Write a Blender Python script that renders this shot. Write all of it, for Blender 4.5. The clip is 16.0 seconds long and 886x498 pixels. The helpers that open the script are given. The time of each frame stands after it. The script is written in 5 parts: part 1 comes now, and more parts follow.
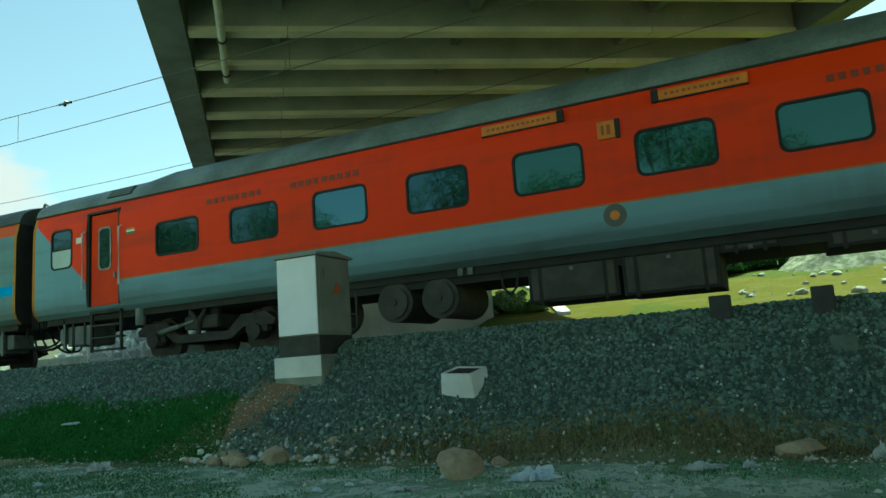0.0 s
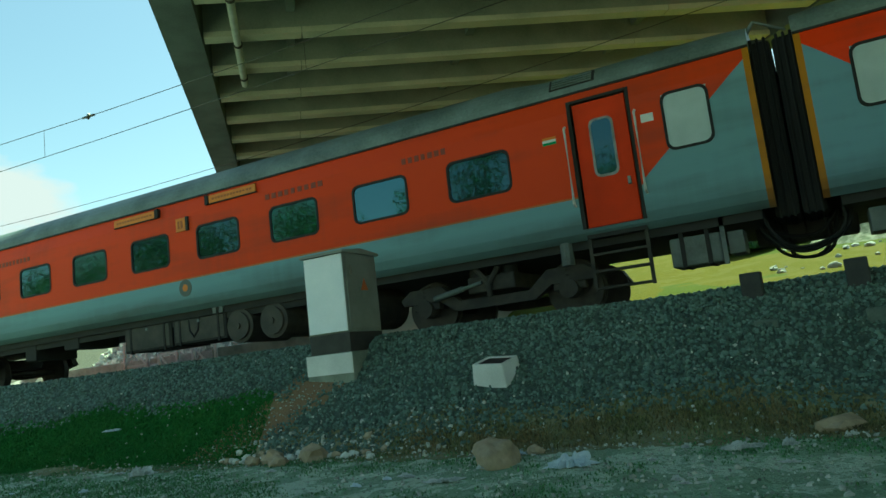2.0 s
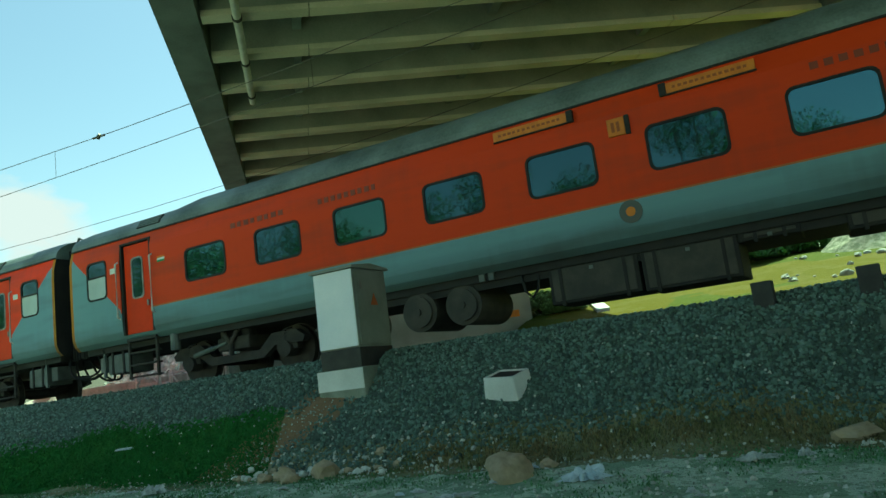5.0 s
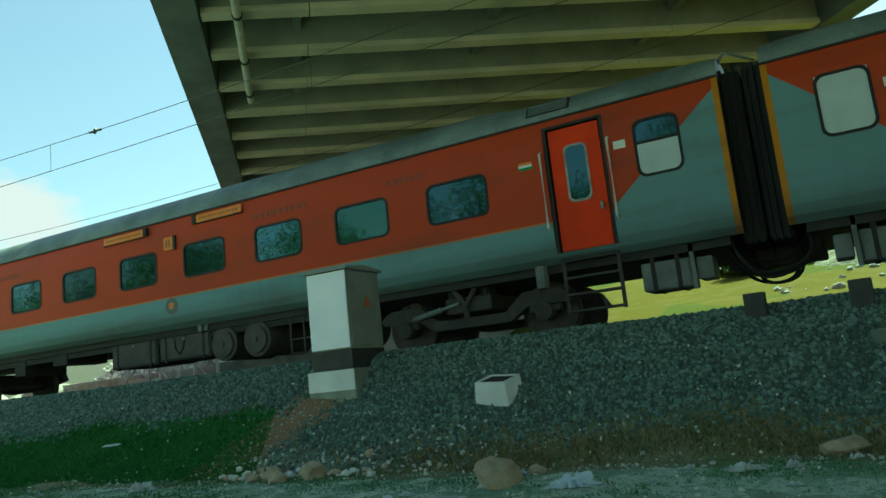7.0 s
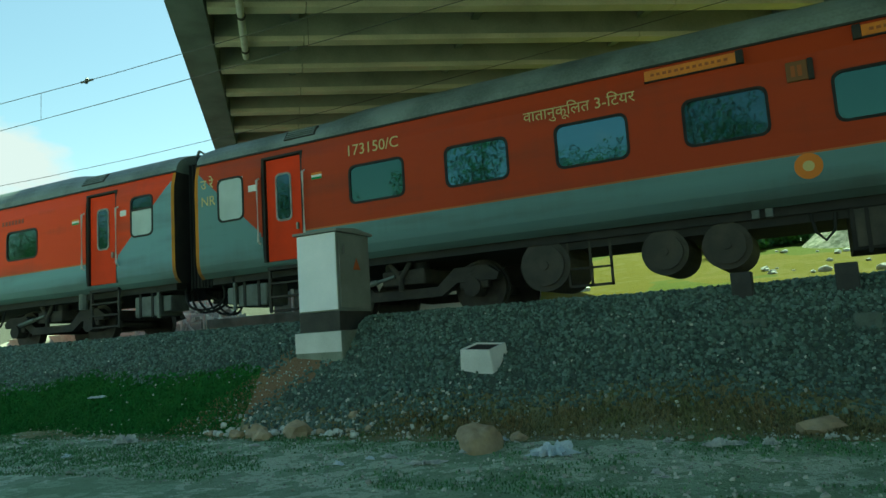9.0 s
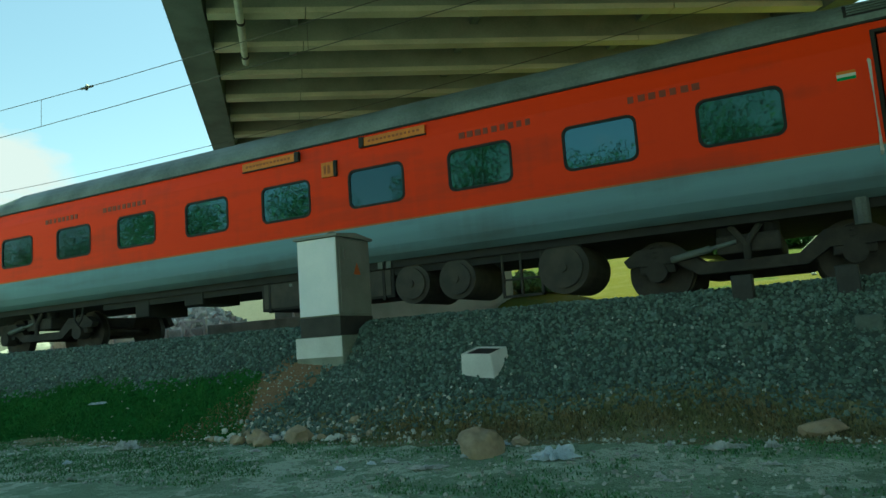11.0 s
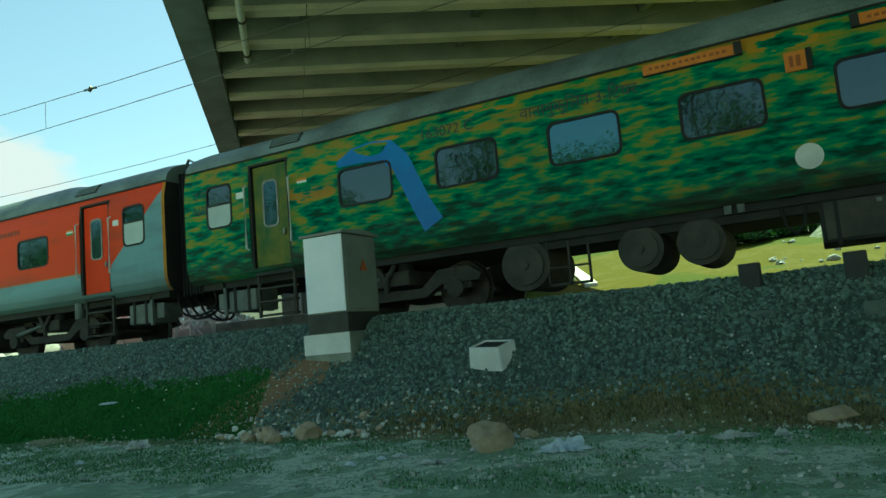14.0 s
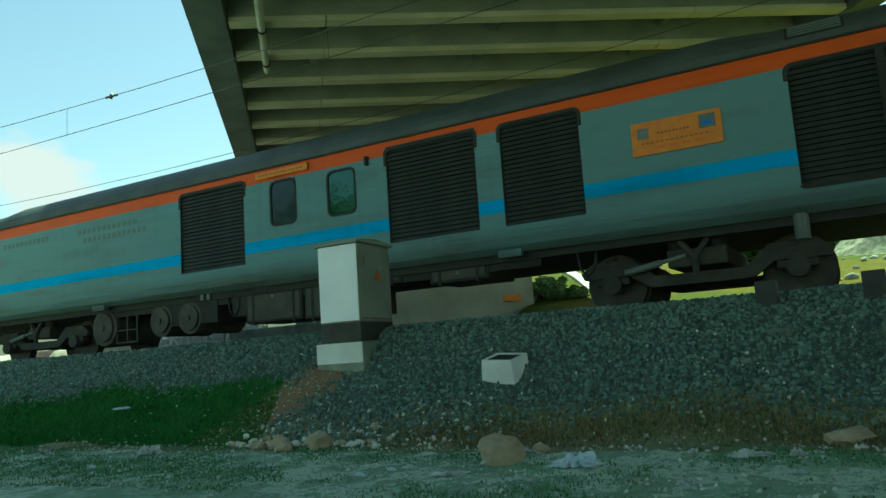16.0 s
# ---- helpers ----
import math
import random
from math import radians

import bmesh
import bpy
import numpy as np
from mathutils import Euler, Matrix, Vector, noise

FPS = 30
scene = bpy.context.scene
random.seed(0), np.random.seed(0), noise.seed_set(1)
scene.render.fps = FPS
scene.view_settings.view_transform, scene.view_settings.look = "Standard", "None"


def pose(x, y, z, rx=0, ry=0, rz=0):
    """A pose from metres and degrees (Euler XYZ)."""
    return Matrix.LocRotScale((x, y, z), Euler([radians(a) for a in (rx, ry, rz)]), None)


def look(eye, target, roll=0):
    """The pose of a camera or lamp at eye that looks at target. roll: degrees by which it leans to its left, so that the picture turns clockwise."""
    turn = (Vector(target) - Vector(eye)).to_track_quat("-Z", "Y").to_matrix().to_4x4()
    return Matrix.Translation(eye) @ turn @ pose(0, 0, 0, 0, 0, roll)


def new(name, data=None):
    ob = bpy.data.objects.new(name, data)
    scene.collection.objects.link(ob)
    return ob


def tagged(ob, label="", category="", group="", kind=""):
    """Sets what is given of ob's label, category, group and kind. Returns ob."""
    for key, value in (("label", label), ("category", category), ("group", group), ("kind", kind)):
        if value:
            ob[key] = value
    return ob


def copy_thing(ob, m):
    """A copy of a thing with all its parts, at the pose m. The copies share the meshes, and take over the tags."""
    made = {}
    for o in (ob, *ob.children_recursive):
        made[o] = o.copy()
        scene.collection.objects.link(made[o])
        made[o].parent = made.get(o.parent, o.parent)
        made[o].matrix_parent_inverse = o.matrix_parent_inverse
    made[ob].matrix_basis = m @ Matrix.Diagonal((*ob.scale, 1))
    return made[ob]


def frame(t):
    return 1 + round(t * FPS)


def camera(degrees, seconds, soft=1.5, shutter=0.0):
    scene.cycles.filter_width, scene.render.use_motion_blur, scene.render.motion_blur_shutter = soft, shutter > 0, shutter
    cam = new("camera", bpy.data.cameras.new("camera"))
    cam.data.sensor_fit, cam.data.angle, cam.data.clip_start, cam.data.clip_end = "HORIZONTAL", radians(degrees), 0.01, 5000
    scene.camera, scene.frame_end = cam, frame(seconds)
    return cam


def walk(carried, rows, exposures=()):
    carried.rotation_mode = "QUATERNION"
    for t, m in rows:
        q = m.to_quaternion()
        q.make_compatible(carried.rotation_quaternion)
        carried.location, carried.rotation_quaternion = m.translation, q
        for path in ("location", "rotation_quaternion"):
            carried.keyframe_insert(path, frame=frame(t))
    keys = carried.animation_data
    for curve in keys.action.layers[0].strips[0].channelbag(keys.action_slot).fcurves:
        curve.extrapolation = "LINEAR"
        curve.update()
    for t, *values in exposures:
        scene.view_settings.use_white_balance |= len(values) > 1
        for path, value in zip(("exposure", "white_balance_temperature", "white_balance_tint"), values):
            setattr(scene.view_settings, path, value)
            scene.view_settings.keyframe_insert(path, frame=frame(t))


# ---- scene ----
cam = camera(61.8, 16.0)
EYE = 1.0
# seconds, pitch, roll, yaw
VIEW = [
    (0, 8.78, 3.88, 25.69),
    (0.5, 8.72, 4.14, 25.88),
    (1, 8.52, 4.88, 26.54),
    (1.5, 8.47, 5.84, 27.36),
    (2, 8.37, 6.52, 28.06),
    (2.5, 8.44, 7.03, 28.60),
    (3, 8.67, 7.27, 28.81),
    (3.5, 8.90, 7.36, 28.84),
    (4, 9.14, 7.43, 28.89),
    (6.5, 9.85, 6.69, 28.52),
    (7, 9.72, 5.95, 28.22),
    (7.5, 9.08, 5.39, 28.01),
    (8, 7.71, 4.75, 27.72),
    (8.5, 6.89, 4.03, 27.41),
    (9, 7.06, 3.68, 27.17),
    (11.5, 7.46, 4.21, 27.37),
    (12, 7.13, 4.67, 27.61),
    (12.5, 6.96, 5.00, 27.72),
    (13, 6.94, 5.00, 27.73),
    (13.5, 6.94, 4.92, 27.71),
    (14, 7.00, 5.03, 27.83),
    (14.5, 7.11, 4.88, 28.11),
    (15, 7.32, 4.74, 28.40),
    (15.5, 7.58, 4.38, 28.64),
    (16, 7.96, 3.88, 28.79),
]
walk(cam, [(t, pose(0, 0, EYE, 90 + p, r, y)) for t, p, r, y in VIEW], [(0, 1.22, 7150, -57), (16, 1.22, 7150, -57)])

# ---- world and sun ----
SUN_EL, SUN_AZ = 58.0, 80.0  # degrees; azimuth from +x towards +y
world = bpy.data.worlds.new("world")
scene.world = world
world.use_nodes = True
wn, wl = world.node_tree.nodes, world.node_tree.links
wn.clear()
sky = wn.new("ShaderNodeTexSky")
sky.sky_type, sky.sun_disc = "NISHITA", False
sky.sun_elevation, sky.sun_rotation = radians(SUN_EL), radians(90 - SUN_AZ)
sky.air_density, sky.dust_density = 1.15, 0.8
w_out, w_bg, w_tc = wn.new("ShaderNodeOutputWorld"), wn.new("ShaderNodeBackground"), wn.new("ShaderNodeTexCoord")
w_noise, w_ramp, w_mix = wn.new("ShaderNodeTexNoise"), wn.new("ShaderNodeValToRGB"), wn.new("ShaderNodeMix")
w_map = wn.new("ShaderNodeMapping")
w_map.inputs["Location"].default_value = (0.35, 0.2, 0.1)
w_map.inputs["Scale"].default_value = (1.0, 1.0, 2.2)
w_noise.inputs["Scale"].default_value, w_noise.inputs["Detail"].default_value, w_noise.inputs["Roughness"].default_value = 5.0, 8, 0.55
w_ramp.color_ramp.elements[0].position, w_ramp.color_ramp.elements[1].position = 0.64, 0.78
w_mix.data_type = "RGBA"
w_mix.inputs["B"].default_value = (4.5, 3.75, 5.3, 1)
wl.new(w_tc.outputs["Generated"], w_map.inputs["Vector"])
wl.new(w_map.outputs["Vector"], w_noise.inputs["Vector"])
w_dist, w_fall, w_sum = wn.new("ShaderNodeVectorMath"), wn.new("ShaderNodeMapRange"), wn.new("ShaderNodeMath")
w_dist.operation = "DISTANCE"
w_dist.inputs[1].default_value = (-0.822, 0.517, 0.240)   # the cumulus above the track's far end
w_fall.inputs["From Min"].default_value, w_fall.inputs["From Max"].default_value = 0.02, 0.118
w_fall.inputs["To Min"].default_value, w_fall.inputs["To Max"].default_value = 0.29, 0.0
w_sum.operation = "ADD"
wl.new(w_tc.outputs["Generated"], w_dist.inputs[0])
wl.new(w_dist.outputs["Value"], w_fall.inputs["Value"])
wl.new(w_fall.outputs["Result"], w_sum.inputs[0])
wl.new(w_noise.outputs["Fac"], w_sum.inputs[1])
wl.new(w_sum.outputs[0], w_ramp.inputs["Fac"])
wl.new(w_ramp.outputs["Color"], w_mix.inputs["Factor"])
w_tint = wn.new("ShaderNodeMix")          # lilac multiplier on the sky colour, offsets the green white balance
w_tint.data_type, w_tint.blend_type = "RGBA", "MULTIPLY"
w_tint.inputs["Factor"].default_value = 1.0
w_tint.inputs["B"].default_value = (1.14, 0.93, 1.08, 1)
wl.new(sky.outputs["Color"], w_tint.inputs["A"])
wl.new(w_tint.outputs["Result"], w_mix.inputs["A"])
wl.new(w_mix.outputs["Result"], w_bg.inputs["Color"])
w_bg.inputs["Strength"].default_value = 0.095
wl.new(w_bg.outputs["Background"], w_out.inputs["Surface"])
sun = new("sun", bpy.data.lights.new("sun", "SUN"))
sun.data.energy, sun.data.angle, sun.data.color = 4.4, radians(0.5), (1.0, 0.95, 0.86)
_s = Vector((math.cos(radians(SUN_EL)) * math.cos(radians(SUN_AZ)), math.cos(radians(SUN_EL)) * math.sin(radians(SUN_AZ)), math.sin(radians(SUN_EL))))
sun.matrix_world = look(_s * 60, (0, 0, 0))

# ---- layout ----
RAIL = 1.38            # top of the rails
TRACK_Y = 12.21        # centre line of the track
SOFFIT = 10.0          # underside of the flyover's cross ribs


# ---- materials ----
def material(name):
    m = bpy.data.materials.new(name)
    m.use_nodes = True
    return m, m.node_tree.nodes, m.node_tree.links, m.node_tree.nodes["Principled BSDF"]


def rgb(c):
    return (c[0], c[1], c[2], 1)


def surface(name, a, b, scale=4.0, rough=0.7, metal=0.0, bump=0.2, fine=60.0, spec=0.5, lo=0.35, hi=0.7, island=0.0, obj=0.0, dist=0.01):
    """Two colours mixed by a broad and a fine noise, with fine relief; island and obj vary the brightness by piece."""
    m, n, l, p = material(name)
    tc = n.new("ShaderNodeTexCoord")
    big, small, ramp, mix = n.new("ShaderNodeTexNoise"), n.new("ShaderNodeTexNoise"), n.new("ShaderNodeValToRGB"), n.new("ShaderNodeMix")
    add = n.new("ShaderNodeMath")
    big.inputs["Scale"].default_value, big.inputs["Detail"].default_value = scale, 6
    small.inputs["Scale"].default_value, small.inputs["Detail"].default_value = fine, 4
    add.operation, add.inputs[1].default_value = "MULTIPLY_ADD", 0.35
    l.new(tc.outputs["Object"], big.inputs["Vector"])
    l.new(tc.outputs["Object"], small.inputs["Vector"])
    l.new(small.outputs["Fac"], add.inputs[0])
    sub = n.new("ShaderNodeMath")
    sub.operation, sub.inputs[1].default_value = "SUBTRACT", 0.175
    l.new(big.outputs["Fac"], sub.inputs[0])
    l.new(sub.outputs[0], add.inputs[2])
    ramp.color_ramp.elements[0].position, ramp.color_ramp.elements[1].position = lo, hi
    l.new(add.outputs[0], ramp.inputs["Fac"])
    mix.data_type = "RGBA"
    mix.inputs["A"].default_value, mix.inputs["B"].default_value = rgb(a), rgb(b)
    l.new(ramp.outputs["Color"], mix.inputs["Factor"])
    colour = mix.outputs["Result"]
    if island or obj:
        hsv, mr = n.new("ShaderNodeHueSaturation"), n.new("ShaderNodeMapRange")
        k = island or obj
        mr.inputs["To Min"].default_value, mr.inputs["To Max"].default_value = 1 - k, 1 + k
        if island:
            l.new(n.new("ShaderNodeNewGeometry").outputs["Random Per Island"], mr.inputs["Value"])
        else:
            l.new(n.new("ShaderNodeObjectInfo").outputs["Random"], mr.inputs["Value"])
        l.new(mr.outputs["Result"], hsv.inputs["Value"])
        l.new(colour, hsv.inputs["Color"])
        colour = hsv.outputs["Color"]
    l.new(colour, p.inputs["Base Color"])
    p.inputs["Roughness"].default_value, p.inputs["Metallic"].default_value = rough, metal
    p.inputs["Specular IOR Level"].default_value = spec
    if bump:
        bm_ = n.new("ShaderNodeBump")
        bm_.inputs["Strength"].default_value, bm_.inputs["Distance"].default_value = bump, dist
        l.new(small.outputs["Fac"], bm_.inputs["Height"])
        l.new(bm_.outputs["Normal"], p.inputs["Normal"])
    return m


def plain(name, c, rough=0.5, metal=0.0, spec=0.5):
    m, n, l, p = material(name)
    p.inputs["Base Color"].default_value, p.inputs["Roughness"].default_value, p.inputs["Metallic"].default_value = rgb(c), rough, metal
    p.inputs["Specular IOR Level"].default_value = spec
    return m


class Nodes:
    """Small arithmetic on shader values."""
    def __init__(self, n, l):
        self.n, self.l = n, l

    def op(self, kind, a, b=0.0, c=0.0):
        m = self.n.new("ShaderNodeMath")
        m.operation = kind
        for i, v in enumerate((a, b, c)):
            if isinstance(v, (int, float)):
                m.inputs[i].default_value = v
            else:
                self.l.new(v, m.inputs[i])
        return m.outputs[0]

    def mix(self, f, a, b):
        m = self.n.new("ShaderNodeMix")
        m.data_type = "RGBA"
        for k, v in (("Factor", f), ("A", a), ("B", b)):
            if isinstance(v, tuple):
                m.inputs[k].default_value = rgb(v)
            elif isinstance(v, (int, float)):
                m.inputs[k].default_value = v
            else:
                self.l.new(v, m.inputs[k])
        return m.outputs["Result"]

    def noise(self, vec, scale, detail=5.0):
        m = self.n.new("ShaderNodeTexNoise")
        m.inputs["Scale"].default_value, m.inputs["Detail"].default_value = scale, detail
        self.l.new(vec, m.inputs["Vector"])
        return m.outputs["Fac"]


def livery(name, kind, red=(0.62, 0.055, 0.015), grey=(0.205, 0.325, 0.365)):
    """Coach paint: the bands of the livery by height and length along the coach, with streaks of dirt and dented sheet."""
    m, n, l, p = material(name)
    k = Nodes(n, l)
    tc, sep = n.new("ShaderNodeTexCoord"), n.new("ShaderNodeSeparateXYZ")
    l.new(tc.outputs["Object"], sep.inputs[0])
    x, z = sep.outputs["X"], sep.outputs["Z"]
    ax = k.op("ABSOLUTE", x)
    long_map = n.new("ShaderNodeMapping")
    l.new(tc.outputs["Object"], long_map.inputs["Vector"])
    long_map.inputs["Scale"].default_value = (0.35, 1, 2.0)
    stretch = long_map.outputs["Vector"]
    if kind == "red":
        above = k.op("GREATER_THAN", z, 1.735)
        line = k.op("MULTIPLY_ADD", k.op("SUBTRACT", ax, 10.36), 0.88, 1.80)
        inner = k.op("MAXIMUM", k.op("LESS_THAN", ax, 10.36), k.op("GREATER_THAN", z, line))
        col = k.mix(k.op("MULTIPLY", above, inner), grey, red)
        col = k.mix(k.op("GREATER_THAN", ax, 11.915), col, (0.42, 0.18, 0.02))
        thin = k.op("LESS_THAN", k.op("ABSOLUTE", k.op("SUBTRACT", z, 1.735)), 0.014)
        col = k.mix(k.op("MULTIPLY", thin, k.op("LESS_THAN", ax, 9.4)), col, (0.45, 0.16, 0.06))
    elif kind == "power":
        col = k.mix(k.op("GREATER_THAN", z, 3.07), grey, (0.60, 0.10, 0.025))
        blue = k.op("MULTIPLY", k.op("GREATER_THAN", z, 1.74), k.op("LESS_THAN", z, 1.95))
        col = k.mix(blue, col, (0.02, 0.33, 0.72))
        col = k.mix(k.op("GREATER_THAN", ax, 11.915), col, (0.42, 0.18, 0.02))
    else:
        mp = n.new("ShaderNodeMapping")
        l.new(tc.outputs["Object"], mp.inputs["Vector"])
        mp.inputs["Scale"].default_value = (2.6, 1.0, 10.0)
        mp.inputs["Rotation"].default_value = (0, radians(-9), 0)
        a = k.noise(mp.outputs["Vector"], 1.0, 7)
        ramp = n.new("ShaderNodeValToRGB")
        e = ramp.color_ramp.elements
        e[0].position, e[0].color = 0.34, (0.006, 0.05, 0.022, 1)
        e[1].position, e[1].color = 0.66, (0.30, 0.23, 0.035, 1)
        for pos, c in ((0.43, (0.012, 0.135, 0.085, 1)), (0.51, (0.028, 0.23, 0.10, 1)), (0.58, (0.15, 0.25, 0.05, 1))):
            q = e.new(pos)
            q.color = c
        l.new(k.op("ADD", a, k.op("MULTIPLY_ADD", z, 0.055, -0.125)), ramp.inputs["Fac"])
        col = ramp.outputs["Color"]
        warm = k.noise(stretch, 0.9, 3)
        f = k.op("MULTIPLY", k.op("GREATER_THAN", warm, 0.56), k.op("MULTIPLY", k.op("GREATER_THAN", a, 0.50), k.op("GREATER_THAN", z, 2.3)))
        col = k.mix(k.op("MULTIPLY", f, 0.75), col, (0.48, 0.24, 0.03))
    dirt = k.noise(stretch, 1.6, 8)
    streak = n.new("ShaderNodeMapping")
    l.new(tc.outputs["Object"], streak.inputs["Vector"])
    streak.inputs["Scale"].default_value = (7.0, 1, 0.35)
    run = k.noise(streak.outputs["Vector"], 1.0, 4)
    amount = k.op("MULTIPLY", k.op("MAXIMUM", k.op("SUBTRACT", k.op("MULTIPLY_ADD", run, 0.22, k.op("MULTIPLY", dirt, 0.8)), 0.49), 0.0), 1.4)
    col = k.mix(k.op("MINIMUM", amount, 0.45), col, (0.075, 0.055, 0.04))
    # Darker downwards: grime, plus painted shade where the skirt curves under.
    low = k.op("MAXIMUM", k.op("MULTIPLY", k.op("SUBTRACT", 1.56, z), 1.7), 0.0)
    col = k.mix(k.op("MINIMUM", k.op("MULTIPLY", low, k.op("MULTIPLY_ADD", dirt, 0.8, 0.4)), 0.8), col, (0.06, 0.055, 0.045))
    l.new(col, p.inputs["Base Color"])
    p.inputs["Roughness"].default_value = 0.45
    p.inputs["Specular IOR Level"].default_value = 0.12
    b = n.new("ShaderNodeBump")
    b.inputs["Strength"].default_value, b.inputs["Distance"].default_value = (0.9, 0.06) if kind == "power" else (0.4, 0.025)
    l.new(k.noise(stretch, 2.6, 2), b.inputs["Height"])
    l.new(b.outputs["Normal"], p.inputs["Normal"])
    return m


def tinted_glass(name, tint, film):
    """Dark glass with a reflecting film, as on air-conditioned coaches."""
    m, n, l, p = material(name)
    p.inputs["Base Color"].default_value, p.inputs["Roughness"].default_value = rgb((0.004, 0.010, 0.010)), 0.04
    p.inputs["Specular IOR Level"].default_value = 0.35
    g, mix, out = n.new("ShaderNodeBsdfGlossy"), n.new("ShaderNodeMixShader"), n["Material Output"]
    g.inputs["Color"].default_value, g.inputs["Roughness"].default_value = rgb(tint), 0.02
    mix.inputs[0].default_value = film
    tc, no, bp = n.new("ShaderNodeTexCoord"), n.new("ShaderNodeTexNoise"), n.new("ShaderNodeBump")
    l.new(tc.outputs["Object"], no.inputs["Vector"])
    no.inputs["Scale"].default_value = 1.4
    bp.inputs["Strength"].default_value, bp.inputs["Distance"].default_value = 0.12, 0.02
    l.new(no.outputs["Fac"], bp.inputs["Height"])
    l.new(bp.outputs["Normal"], g.inputs["Normal"])
    l.new(p.outputs[0], mix.inputs[1])
    l.new(g.outputs[0], mix.inputs[2])
    l.new(mix.outputs[0], out.inputs["Surface"])
    return m


RED_PAINT = livery("red_livery", "red")
# darker and browner variants of the red
RED_DIM = livery("dim_red_livery", "red", (0.38, 0.052, 0.019), (0.165, 0.265, 0.28))
RED_ORANGE = livery("orange_red_livery", "red", (0.43, 0.064, 0.020), (0.185, 0.30, 0.325))
RED_FRESH = livery("fresh_red_livery", "red", (0.76, 0.046, 0.012), (0.205, 0.325, 0.39))
POWER_PAINT = livery("grey_livery", "power", grey=(0.155, 0.25, 0.275))
GREEN_PAINT = livery("green_livery", "green")
DOOR_RED = surface("door_red", (0.68, 0.045, 0.012), (0.54, 0.04, 0.012), 2.0, 0.5, bump=0.05, spec=0.1)
DOOR_GREEN = surface("door_green", (0.19, 0.18, 0.04), (0.05, 0.12, 0.05), 3.0, 0.5, bump=0.05, spec=0.1)
DOOR_GREY = surface("door_grey", (0.14, 0.19, 0.20), (0.10, 0.14, 0.15), 2.0, 0.5, bump=0.05, spec=0.1)
POWER_ROOF = surface("dark_roof", (0.075, 0.085, 0.08), (0.04, 0.045, 0.042), 1.2, 0.6, bump=0.15, fine=25)
ROOF_GREY = surface("roof_grey", (0.20, 0.24, 0.23), (0.09, 0.11, 0.10), 1.2, 0.55, bump=0.15, fine=25)
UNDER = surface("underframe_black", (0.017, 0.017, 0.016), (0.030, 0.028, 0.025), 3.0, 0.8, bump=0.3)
BOGIE = surface("bogie_grime", (0.035, 0.033, 0.030), (0.065, 0.058, 0.048), 5.0, 0.85, bump=0.4, fine=90)
BRIGHT_RAIL = surface("bright_rail", (0.62, 0.62, 0.60), (0.45, 0.45, 0.43), 8.0, 0.4, bump=0.0)
RESERVOIR = surface("reservoir_grime", (0.050, 0.048, 0.042), (0.085, 0.076, 0.062), 4.0, 0.8, bump=0.2)
STEEL = surface("worn_steel", (0.30, 0.29, 0.27), (0.16, 0.14, 0.12), 8.0, 0.45, metal=0.6, bump=0.1)
WHEEL = surface("wheel_steel", (0.035, 0.032, 0.029), (0.06, 0.052, 0.044), 6.0, 0.6, metal=0.3, bump=0.2)
RUBBER = plain("rubber", (0.010, 0.010, 0.010), 0.7)
GLASS = tinted_glass("tinted_glass", (0.34, 0.86, 1.0), 0.05)
GLASS_CLEAR = tinted_glass("pale_film_glass", (0.42, 0.88, 1.0), 0.11)
GLASS_GREEN = tinted_glass("green_film_glass", (0.30, 0.80, 0.55), 0.07)
GLASS_DARK = tinted_glass("dark_glass", (0.3, 0.5, 0.55), 0.01)
GLASS_GREY = tinted_glass("smoked_glass", (0.60, 0.82, 0.88), 0.06)
FROST = surface("frosted_glass", (0.50, 0.56, 0.56), (0.42, 0.48, 0.48), 3.0, 0.35, bump=0.0)
YELLOW = surface("board_yellow", (0.66, 0.215, 0.015), (0.54, 0.16, 0.015), 6.0, 0.5, bump=0.0)
BOARD_BROWN = plain("board_brown", (0.16, 0.07, 0.02), 0.6)
BOARD_ORANGE = plain("board_orange", (0.62, 0.13, 0.015), 0.6)
LOUVRE = surface("louvre_paint", (0.030, 0.034, 0.032), (0.050, 0.054, 0.050), 4.0, 0.6, bump=0.1)
BOARD_DARK = plain("board_dark", (0.30, 0.08, 0.012), 0.6)
CREAM = plain("cream_lettering", (0.60, 0.50, 0.22), 0.6)
DIM_LETTER = plain("faded_lettering", (0.22, 0.040, 0.018), 0.6)
GREY_LETTER = plain("grey_lettering", (0.11, 0.15, 0.155), 0.6)
DARK_LETTER = plain("dark_lettering", (0.05, 0.06, 0.05), 0.6)
WHITE = surface("white_paint", (0.78, 0.78, 0.76), (0.62, 0.62, 0.60), 3.0, 0.55, bump=0.05)
TANK_GREY = surface("tank_grey", (0.17, 0.19, 0.18), (0.08, 0.09, 0.085), 3.0, 0.6, bump=0.1)
SAFFRON, FLAG_GREEN = plain("saffron", (0.65, 0.20, 0.02), 0.6), plain("flag_green", (0.02, 0.25, 0.06), 0.6)
BLUE_PAINT = surface("blue_paint", (0.012, 0.13, 0.46), (0.02, 0.20, 0.55), 2.0, 0.45, bump=0.0)
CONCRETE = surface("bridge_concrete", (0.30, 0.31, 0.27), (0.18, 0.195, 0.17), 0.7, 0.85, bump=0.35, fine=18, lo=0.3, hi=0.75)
# Girder concrete made paler: light bounced off the sunlit ground, put into the colour.
FLANGE_CONC = surface("bounce_lit_concrete", (0.50, 0.47, 0.37), (0.36, 0.35, 0.28), 0.6, 0.85, bump=0.25, fine=18)
